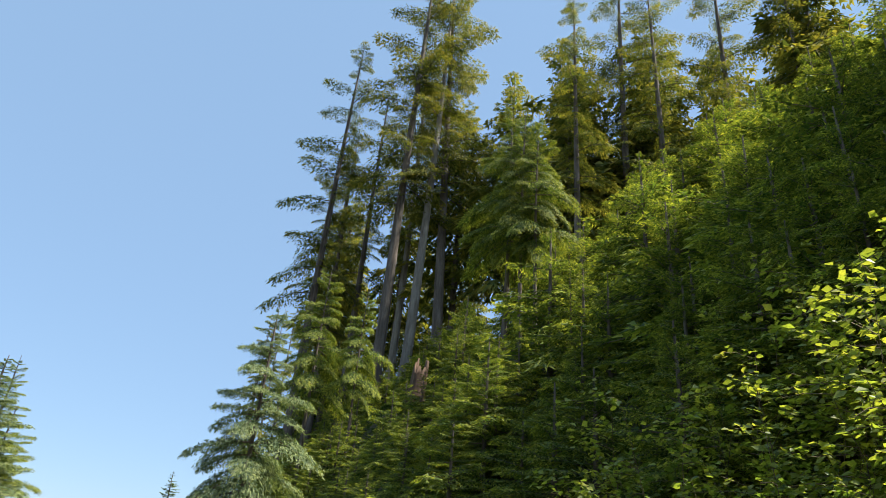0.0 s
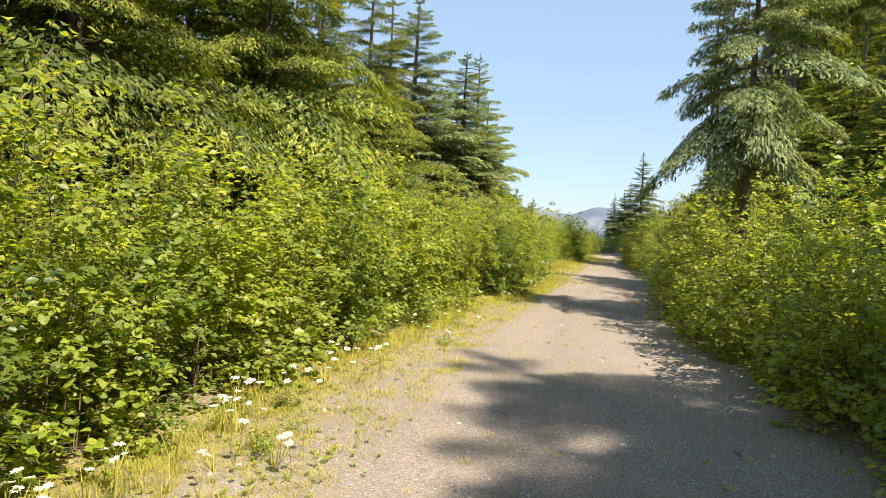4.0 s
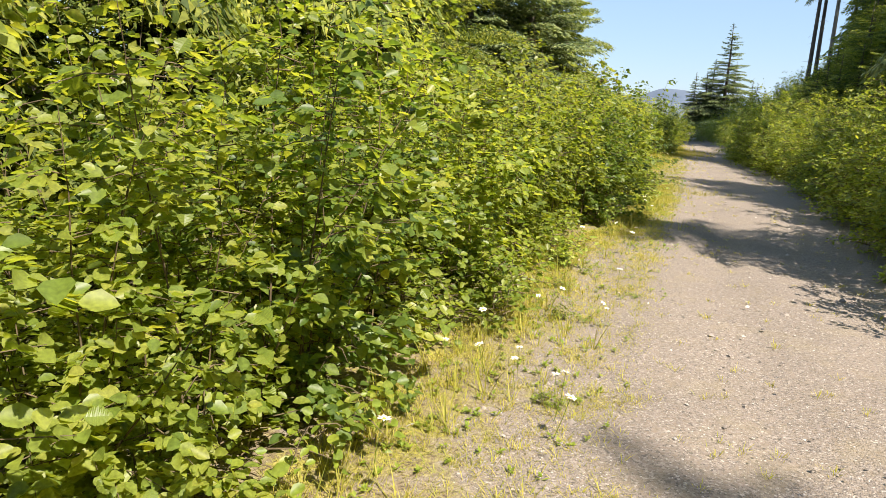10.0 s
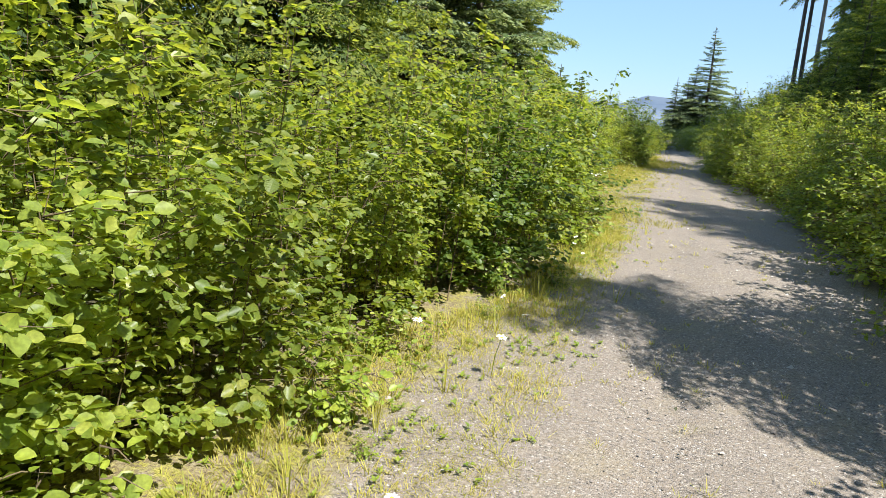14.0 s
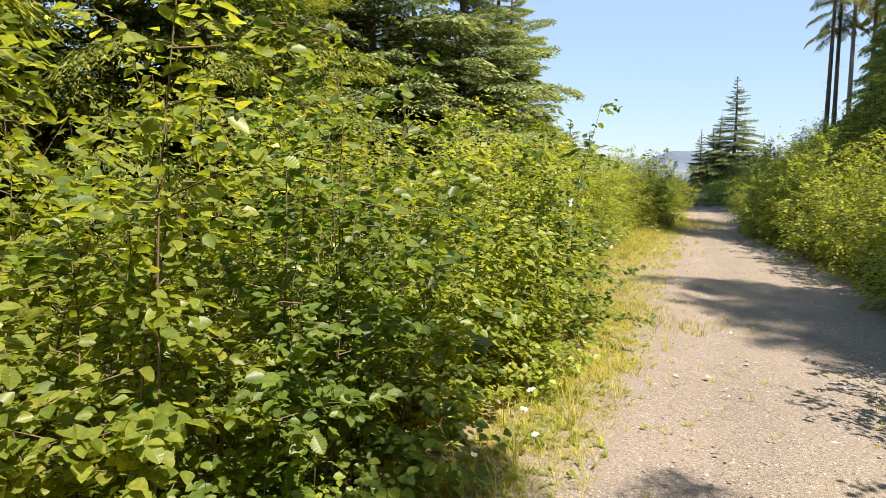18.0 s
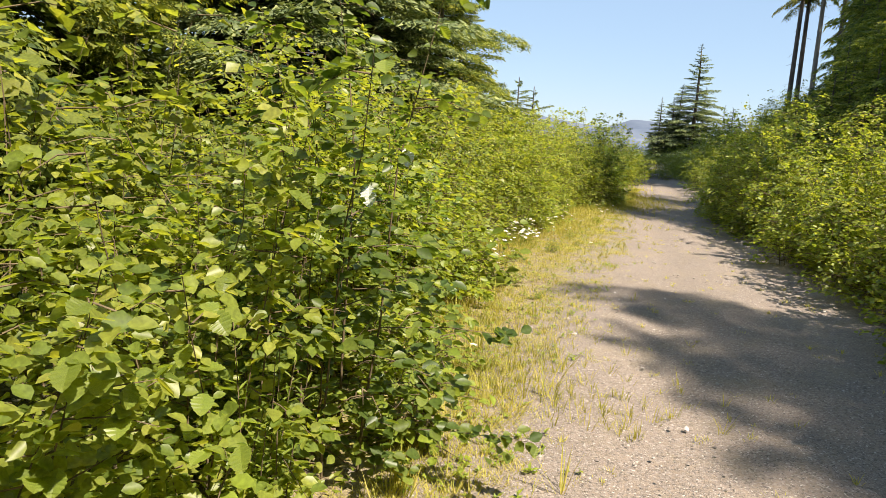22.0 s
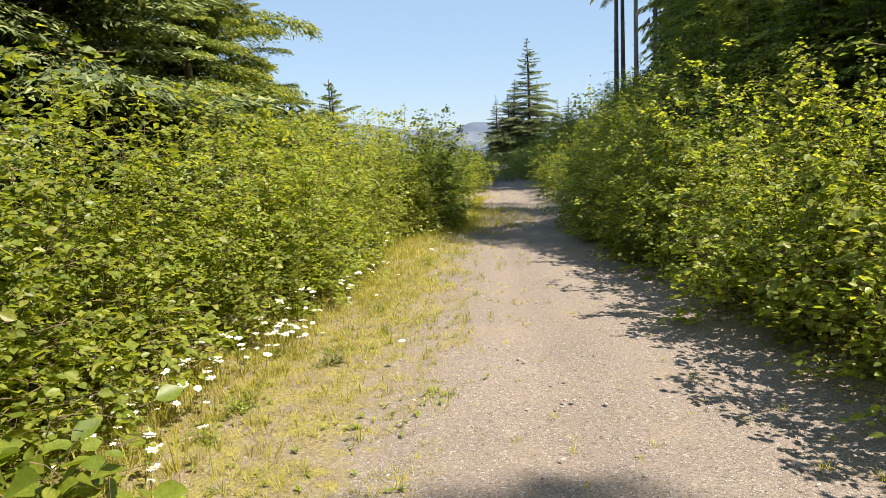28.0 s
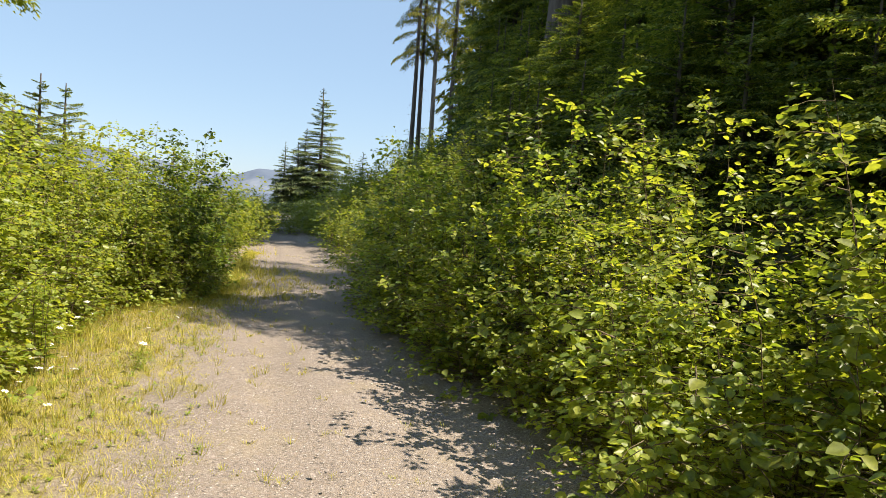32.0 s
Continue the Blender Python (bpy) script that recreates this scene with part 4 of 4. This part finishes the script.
# far end of the road
for x, y, s, w in ((-2.0, 90, 1.14, 1.3), (-3.9, 90.5, 0.66, 1.5), (-3.2, 92, 0.8, 1.2)):
    conifer("fir", x, y, s, w, z=-0.3)
for x, y, s, w in ((-5.0, 90, 0.62, 1.3), (0.9, 91, 0.58, 0.9), (2.3, 92, 0.48, 0.9), (3.2, 88, 0.5, 0.9), (-1.0, 93, 0.75, 1.2)):
    conifer("distant", x, y, s, w, z=-0.3)

# ---- small growth on the verge ----


def scatter(n, y0, y1, draw, seed):
    """n spots (x, y) on the road strip; draw(g, y) gives x for each y."""
    g = np.random.default_rng(seed)
    y = g.uniform(y0, y1, n)
    return draw(g, y), y, g


def road_z(x, y):
    return 0.012 + np.array([noise.noise((a * 1.3, b_ * 0.8, 3.0)) * 0.6 for a, b_ in zip(x, y)]) * 0.035 + height(x, y) * 0.9


def grass(name, spots_, blades_, tall, label, mat=GRASS, fan=0.55):
    x, y, g = spots_
    n = len(x) * blades_
    z = road_z(x, y)
    own = np.repeat(np.arange(len(x)), blades_)
    a = g.uniform(0, 2 * np.pi, n)
    r = np.abs(g.normal(0, 0.028, n))
    base = np.stack([x[own] + np.cos(a) * r, y[own] + np.sin(a) * r, z[own] - 0.008], -1)
    size = tall * g.uniform(0.4, 1.0, len(x))[own] * g.uniform(0.6, 1.2, n)
    lean_ = np.stack([np.cos(a), np.sin(a), 0 * a], -1) * (fan * g.uniform(0.2, 1.2, n))[:, None]
    top = base + (lean_ + (0, 0, 1.0)) * size[:, None]
    mid_ = (base + top) / 2 + (0, 0, 1) * size[:, None] * 0.10
    side = np.stack([-np.sin(a), np.cos(a), 0 * a], -1) * (0.0016 + 0.008 * size)[:, None]
    v = np.stack([base - side, base + side, mid_ + side * 0.8, mid_ - side * 0.8, top], 1).reshape(-1, 3)
    i = np.arange(n)[:, None] * 5
    f = np.concatenate([i + (0, 1, 2), i + (0, 2, 3), i + (3, 2, 4)], 0)
    return tagged(new(name, mesh(name, v, f, mat)), label, "grass", kind="stuff")


def verge_x(g, y):
    a, b_ = along(LEFT, y), along(GRAVEL_EDGE, y)
    return a + (b_ + 0.1 - a) * g.uniform(0, 1, len(y)) ** 1.35


def clumps(n, each, y0, y1, spread_, seed):
    """Spots in clumps on the verge, thicker towards the shrubs."""
    g = np.random.default_rng(seed)
    cy = g.uniform(y0, y1, n)
    cx = verge_x(g, cy)
    k = np.repeat(np.arange(n), each)
    return cx[k] + g.normal(0, spread_, n * each), cy[k] + g.normal(0, spread_ * 1.3, n * each), g


grass("verge_grass", clumps(900, 12, 4, 46, 0.09, 31), 7, 0.055, "dry yellow-green grass clumps along the verge", fan=1.5)
grass("moss_mat", clumps(1000, 50, 4.5, 44, 0.075, 44), 3, 0.026, "low mats of yellow-green moss and clover on the verge", fan=2.2)
grass("short_grass", scatter(3600, 4, 46, verge_x, 36), 9, 0.04, "short sparse grass and moss between the stones", fan=1.7)
grass("tall_grass", scatter(420, 6, 46, lambda g, y: along(LEFT, y) + np.abs(g.normal(0.0, 0.35, len(y))), 32), 8, 0.26, "taller pale seeding grass at the foot of the shrubs", fan=0.7)
grass("straw_grass", scatter(3600, 23.5, 42, lambda g, y: along(LEFT, y) - 0.1 + np.abs(g.normal(0.0, 0.75, len(y))), 37), 9, 0.12, "thin straw-coloured seeding grass on the verge", fan=0.8)
grass("pale_grass", scatter(1300, 4, 24, lambda g, y: along(LEFT, y) - 0.05 + np.abs(g.normal(0.0, 0.3, len(y))), 38), 9, 0.10, "thin yellowish grass along the shrubs", fan=1.0)
grass("road_tuft", scatter(800, 4, 46, lambda g, y: along(GRAVEL_EDGE, y) + (along(RIGHT, y) - along(GRAVEL_EDGE, y)) * g.uniform(0, 1, len(y)) ** 1.5, 33), 16, 0.038, "small mossy tufts growing in the gravel", fan=1.3)
grass("right_verge_grass", scatter(900, 4, 46, lambda g, y: along(RIGHT, y) - np.abs(g.normal(0.0, 0.2, len(y))) + 0.25, 34), 9, 0.14, "green grass under the shrubs at the track edge", WEED)

# small flat-leaved plants between the grass
x, y, g = clumps(420, 6, 4.5, 42, 0.13, 43)
z = road_z(x, y)
own = np.repeat(np.arange(len(x)), 6)
n = len(own)
a = g.uniform(0, 2 * np.pi, n)
v, f = blades(np.stack([x[own], y[own], z[own] + 0.004 + g.uniform(0, 0.02, n)], -1), np.stack([np.cos(a), np.sin(a), g.uniform(0.1, 0.9, n)], -1), np.tile((0.0, 0, 1), (n, 1)), g.uniform(0.018, 0.045, n), g.uniform(0.009, 0.02, n), False)
tagged(new("verge_plants", mesh("verge_plants", v, f, WEED)), "small green rosettes and seedlings in the verge", "plants", kind="stuff")

# loose stones of the track
x, y, g = scatter(13000, 3, 40, lambda g, y: along(LEFT, y) + 0.3 + (along(RIGHT, y) - along(LEFT, y) - 0.3) * g.uniform(0, 1, len(y)), 35)
z = road_z(x, y)
octa = np.array(((1, 0, 0), (0, 1, 0), (-1, 0, 0), (0, -1, 0), (0, 0, 0.8), (0.7, 0.7, 0.35)))
tri = np.array(((0, 5, 4), (5, 1, 4), (1, 2, 4), (2, 3, 4), (3, 0, 4)))
size = 0.0045 * np.exp(np.abs(g.normal(0, 0.55, len(x))))
spin = g.uniform(0, 6.3, len(x))
shape = octa[None] * g.uniform(0.6, 1.25, (len(x), 6, 3)) * size[:, None, None]
c, sn = np.cos(spin)[:, None], np.sin(spin)[:, None]
v = np.stack([shape[..., 0] * c - shape[..., 1] * sn + x[:, None], shape[..., 0] * sn + shape[..., 1] * c + y[:, None], shape[..., 2] + z[:, None] - 0.001], -1)
f = (np.arange(len(x))[:, None, None] * 6 + tri).reshape(-1, 3)
LOOSE, nt, p, ln = material("loose_stone")
geo = nt.nodes.new("ShaderNodeNewGeometry")
r = ramp(nt, [(0.0, (0.13, 0.11, 0.097)), (0.4, (0.24, 0.20, 0.175)), (0.85, (0.32, 0.27, 0.237)), (1.0, (0.52, 0.47, 0.43))])
ln.new(geo.outputs["Random Per Island"], r.inputs[0]), ln.new(r.outputs[0], p.inputs["Base Color"])
p.inputs["Roughness"].default_value = 0.9
tagged(new("loose_gravel", mesh("loose_gravel", v, f, LOOSE)), "loose grey and pinkish stones on the track", "gravel", kind="stuff")

# single larger pebbles lying on the track


def pebble_mesh(name, seed):
    g = np.random.default_rng(seed)
    bm = bmesh.new()
    bmesh.ops.create_icosphere(bm, subdivisions=1, radius=1.0)
    for v_ in bm.verts:
        v_.co *= g.uniform(0.78, 1.12)
        v_.co.x *= 1.25
        v_.co.z *= 0.62
    me = bpy.data.meshes.new(name)
    bm.to_mesh(me)
    bm.free()
    me.materials.append(STONE)
    return me


PEBBLES = [pebble_mesh(f"pebble{i}", 300 + i) for i in range(4)]
road_ob = bpy.data.objects["road"]
px, py, g = scatter(170, 4.5, 33, lambda g, y: along(GRAVEL_EDGE, y) - 0.5 + (along(RIGHT, y) - along(GRAVEL_EDGE, y) + 0.3) * g.uniform(0, 1, len(y)), 41)
pz = road_z(px, py)
for i in range(len(px)):
    r_ = float(0.007 * np.exp(min(abs(g.normal(0, 0.5)), 0.8)))
    ob = new("pebble", PEBBLES[i % 4])
    ob.parent = road_ob
    ob.matrix_basis = pose(float(px[i]), float(py[i]), float(pz[i]) + r_ * 0.25, g.normal(0, 10), g.normal(0, 10), g.uniform(0, 360)) @ Matrix.Scale(r_, 4)

# low leafy weeds in front of the shrubs
def joined(which, mat, name, parent, label=""):
    """All far shrubs of the thickets as one mesh."""
    V, Fc, at = [], [], 0
    raw = []
    for pair in SHRUBS["far"]:
        me = pair[which]
        co = np.empty(len(me.vertices) * 3, np.float32)
        me.vertices.foreach_get("co", co)
        ix_ = np.empty(len(me.loops), np.int32)
        me.loops.foreach_get("vertex_index", ix_)
        raw.append((co.reshape(-1, 3), ix_.reshape(-1, me.polygons[0].loop_total)))
    for i_, m_ in FAR:
        m_ = np.array(m_)
        V.append(raw[i_][0] @ m_[:3, :3].T + m_[:3, 3])
        Fc.append(raw[i_][1] + at)
        at += len(raw[i_][0])
    return tagged(part(name, mesh("thicket_" + name, np.concatenate(V), np.concatenate(Fc), mat), parent, label), kind="stuff")


thicket = new("alder_thicket")
joined(0, STEM, "twigwork", thicket, "thin brown stems and twigs")
joined(1, ALDER, "foliage", thicket)
tagged(thicket, "alder thicket behind the roadside shrubs and along the distant road", "shrub", kind="stuff")

SHRUBS["weed"] = [shrub_meshes(f"weed{i}", 80 + i, 0.62, 0.62, 7, 420, 0.062, WEED, True, 1) for i in range(3)]
SHRUB_LABEL["weed"] = "low bright green weeds at the foot of the shrubs"
for y in np.arange(5, 40, 0.62):
    if rng.random() < 0.55:
        root = shrub("weed", float(along(LEFT, y)) + rng.uniform(-0.25, 0.12), y + rng.uniform(-0.2, 0.2), rng.uniform(0.55, 1.1), group="verge weeds")
        root.name = "leafy_weed"

for y in np.arange(6, 40, 0.5):
    if rng.random() < 0.5:
        e = float(along(LEFT, y))
        root = shrub("weed", e + (float(along(GRAVEL_EDGE, y)) - e) * rng.uniform(0.05, 0.7), y + rng.uniform(-0.2, 0.2), rng.uniform(0.16, 0.36), group="verge weeds")
        root.name = "leafy_weed"

# upright willowherb with long narrow leaves, and a broad-leaved weed


def willowherb_parts(name, seed):
    g = np.random.default_rng(seed)
    k, stems = 6, 7
    s_ = np.linspace(0, 1, k)
    foot = g.normal(0, 0.09, (stems, 2))
    tops = g.uniform(0.8, 1.25, stems)
    bow = g.normal(0, 0.12, (stems, 2))
    line = np.stack([foot[:, :1] + bow[:, :1] * s_ ** 2, foot[:, 1:] + bow[:, 1:] * s_ ** 2, tops[:, None] * s_], -1)
    sv, sq = tubes(line, 0.0045 * (1 - 0.6 * s_) * np.ones((stems, 1)), 5)
    each = 34
    own = np.repeat(np.arange(stems), each)
    h = np.tile(np.linspace(0.18, 1.0, each), stems)
    a = np.tile(np.arange(each) * 2.4, stems) + g.normal(0, 0.2, stems * each)
    base = np.stack([foot[own, 0] + bow[own, 0] * h ** 2, foot[own, 1] + bow[own, 1] * h ** 2, tops[own] * h], -1)
    long = 0.15 * (1.15 - 0.75 * h) * g.uniform(0.8, 1.15, len(h))
    v, f = blades(base, np.stack([np.cos(a), np.sin(a), 0.15 + 0.5 * h ** 2], -1), np.tile((0, 0, 1.0), (len(h), 1)), long, long * 0.19)
    return mesh(name + "_stem", sv, sq, STEM), mesh(name + "_foliage", v, f, WEED)


HERBS = [willowherb_parts(f"willowherb{i}", 90 + i) for i in range(2)]
for i, (x, y, k) in enumerate(((-3.45, 31.2, 1.0), (-3.5, 31.75, 0.9), (-3.35, 30.7, 0.85), (-3.25, 33.4, 0.8), (-2.75, 25.9, 0.75), (-1.95, 21.6, 0.8))):
    root = new("willowherb")
    root.matrix_world = pose(x, y, float(road_z([x], [y])[0]) - 0.02, 0, 0, 77 * i) @ Matrix.Scale(k, 4)
    tagged(part("stalk", HERBS[i % 2][0], root, "thin reddish stalks"), kind="stuff")
    tagged(part("foliage", HERBS[i % 2][1], root), kind="stuff")
    tagged(root, "upright willowherb with long narrow green leaves by the verge", "plant", "tall herbs on the verge")
SHRUBS["broad"] = [shrub_meshes("broad_weed", 95, 0.8, 0.7, 7, 170, 0.15, WEED, True, 1)]
SHRUB_LABEL["broad"] = "broad-leaved bright green weed at the verge"
for x, y, k in ((-2.75, 26.45, 1.0), (-2.95, 26.9, 0.8), (-2.0, 9.9, 0.7), (-1.75, 7.4, 0.6)):
    shrub("broad", x, y, k, group="verge weeds").name = "broad_weed"

# oxeye daisies


def daisy_thing():
    root = new("daisy")
    g = np.random.default_rng(3)
    v, q = tubes(np.array([[(0, 0, -0.02), (0.01, 0, 0.12), (0.0, 0.01, 0.24)]]), np.array([[0.0022, 0.002, 0.0016]]), 4)
    part("stem", mesh("daisy_stem", v, q, WEED), root, "thin green stem")
    n = 15
    a = np.arange(n) / n * 2 * np.pi
    out = np.stack([np.cos(a), np.sin(a), 0.1 + 0.12 * (np.arange(n) % 3)], -1)
    base = np.array((0, 0.01, 0.24)) + out * 0.006
    v, q = blades(base, out, np.tile((0, 0, 1.0), (n, 1)), np.full(n, 0.026), np.full(n, 0.0105))
    head = part("petal_ring", mesh("daisy_petals", v, q, PETAL), root, "ring of white petals")
    bm = bmesh.new()
    bmesh.ops.create_icosphere(bm, subdivisions=1, radius=0.0085, matrix=pose(0, 0.01, 0.243) @ Matrix.Diagonal((1, 1, 0.55, 1)))
    me = bpy.data.meshes.new("daisy_disc")
    bm.to_mesh(me)
    bm.free()
    me.materials.append(DISC)
    part("disc", me, head, "yellow flower centre")
    return tagged(root, "white oxeye daisy with yellow centre on the verge", "flower", "daisies on the verge")


first = None
g = np.random.default_rng(17)
beds = [(y, 0.12 + 0.75 * g.random() ** 1.3) for y in np.concatenate([g.uniform(5, 14, 72), g.uniform(14, 25, 16), g.uniform(27, 36, 20)])]
for cy, cf, n in ((5.6, 0.1, 14), (7.0, 0.15, 14), (8.6, 0.3, 10), (26.6, 0.1, 16), (27.6, 0.3, 18), (28.6, 0.08, 40), (29.6, 0.25, 40), (30.6, 0.05, 40), (31.6, 0.15, 30), (32.6, 0.25, 14), (33.2, 0.03, 20), (35.0, 0.06, 14)):
    beds += [(cy + g.normal(0, 0.4), cf + g.normal(0, 0.09)) for k in range(n)]
for y, f in beds:
    a, b_ = float(along(LEFT, y)), float(along(GRAVEL_EDGE, y))
    x = a + (b_ - a) * f
    m = pose(x, y, float(road_z([x], [y])[0]), g.normal(0, 12), g.normal(0, 12), g.uniform(0, 360)) @ Matrix.Scale(g.uniform(0.5, 1.0), 4)
    if first is None:
        first = daisy_thing()
        first.matrix_world = m
    else:
        d = copy_thing(first, m)
        d.scale = Vector((1, 1, 1)) * g.uniform(0.65, 1.15)

# broken snag on the bank
snag = new("rotten_stump")
sx, sy = 9.7, 29.0
snag.matrix_world = pose(sx, sy, float(height(sx, sy)) - 0.3, 0, 4, 0)
g = np.random.default_rng(23)
rings = 9
ang = np.arange(16) / 16 * 2 * np.pi
prof = 0.48 - 0.16 * np.linspace(0, 1, rings)
jag = 2.5 + 0.8 * np.abs(np.sin(ang * 1.5 + 1)) + g.uniform(-0.75, 0.55, 16)
v = np.array([[(np.cos(a) * prof[i] * (1 + 0.13 * np.sin(a * 5 + 1)), np.sin(a) * prof[i] * (1 + 0.13 * np.sin(a * 4)), i / (rings - 1) * jag[j]) for j, a in enumerate(ang)] for i in range(rings)])
inner_v = v[::-1] * np.array((0.72, 0.72, 1.0))
v = np.concatenate([v, inner_v])
ix = np.arange(v.shape[0] * 16).reshape(-1, 16)
q = np.stack([ix[:-1], np.roll(ix, -1, 1)[:-1], np.roll(ix, -1, 1)[1:], ix[1:]], -1).reshape(-1, 4)
part("trunk", mesh("snag", v, q, ROT), snag, "splintered reddish rotten wood")
tagged(snag, "broken reddish rotten stump on the wooded bank", "stump")


# ---- single leaves that stand out on the nearest shrubs ----


def leaf_mesh(name, seed, mat):
    """One toothed, folded, slightly curled leaf, one long along +x."""
    g = np.random.default_rng(seed)
    k = 15
    f = np.linspace(0, 1, k)
    tooth = np.where(np.arange(k) % 2, 1.07, 0.94)
    w = 0.39 * np.sin(np.pi * f ** 0.85) ** 0.8 * tooth * g.uniform(0.96, 1.04, k)
    w[0] = w[-1] = 0.0
    curl = -0.10 * f ** 2
    ripple = np.where(np.arange(k) % 2, 0.014, -0.014)
    rib = np.stack([f, 0 * f, curl], -1)
    lft = np.stack([f + 0.02 * tooth, w, curl + w * 0.2 + ripple + g.normal(0, 0.006, k)], -1)
    rgt = np.stack([f + 0.02 * tooth, -w, curl + w * 0.2 + ripple + g.normal(0, 0.006, k)], -1)
    v = np.concatenate([rib, lft[1:-1], rgt[1:-1]])
    L_, R_ = k, 2 * k - 2
    quads_ = []
    for i in range(k - 3):
        quads_ += [(1 + i, 2 + i, L_ + i + 1, L_ + i), (1 + i, R_ + i, R_ + i + 1, 2 + i)]
    me = bpy.data.meshes.new(name)
    me.from_pydata(v.tolist(), [], quads_ + [(0, 1, L_), (0, R_, 1), (k - 2, k - 1, L_ + k - 3), (k - 2, R_ + k - 3, k - 1)])
    me.materials.append(mat)
    return me


LEAVES = [leaf_mesh(f"leaf{i}", 200 + i, ALDER) for i in range(4)]
PALE = leafy("pale_underside", [(0.0, (0.55, 0.60, 0.52)), (1.0, (0.72, 0.75, 0.68))], (0.8, 0.9, 0.7), 0.3, 0.5, 0.4)
PALE_LEAF = leaf_mesh("pale_leaf", 210, PALE)
g = np.random.default_rng(77)
near_roots = [o for o in scene.objects if o.type == "EMPTY" and o.name.split(".")[0] in ("alder_shrub", "willow_shrub")]
pale = 0
for root in near_roots:
    loc = root.matrix_world.translation
    if len(leaf_name := [o for o in root.children if o.name.startswith("foliage")][0].data.name) and "fine" in leaf_name:
        step_ = 4
    else:
        step_ = 8
    left_row = loc.x < 0 and 6.0 < loc.y < 26.0 and loc.x > along(LEFT, loc.y) - 0.85
    right_row = 27.0 < loc.y < 34.5 and 0 < loc.x - along(RIGHT, loc.y) < 0.75
    if not (left_row or right_row):
        continue
    leaf_ob = [o for o in root.children if o.name.startswith("foliage")][0]
    co = np.empty(len(leaf_ob.data.vertices) * 3, np.float32)
    leaf_ob.data.vertices.foreach_get("co", co)
    co = co.reshape(-1, 3)[::step_]
    m3 = root.matrix_basis.to_3x3()
    wpos = co @ np.array(m3).T
    toward = wpos[:, 0] * (1 if left_row else -1) - wpos[:, 1] * 0.5
    best = np.argsort(-(toward + g.normal(0, 0.22, len(toward))))[:330]
    inv = root.matrix_basis.inverted()
    for k in g.choice(best, 46, replace=False):
        p0 = Vector(wpos[k]) + loc
        size = g.uniform(0.05, 0.082) if left_row else g.uniform(0.042, 0.065)
        out = (1 if left_row else -1)
        turn_ = math.degrees(math.atan2(g.normal(-0.3, 0.8), out * g.uniform(0.1, 1.0)))
        m = pose(p0.x + out * 0.015, p0.y, p0.z, g.normal(0, 24), g.uniform(-5, 50), turn_) @ Matrix.Scale(size, 4)
        ob = new("leaf", LEAVES[int(g.integers(0, 4))])
        ob.parent = root
        ob.matrix_basis = inv @ m
    if left_row and 22.3 < loc.y < 23.8 and pale < 2:
        for dz, dy in ((1.55, 0.1), (1.40, -0.25)):
            ob = new("pale_leaf", PALE_LEAF)
            ob.parent = root
            ob.matrix_basis = inv @ pose(loc.x + 0.42, loc.y + dy, dz, 30, 70, -60) @ Matrix.Scale(0.09, 4)
            tagged(ob, "pale silvery upturned leaf")
            pale += 1
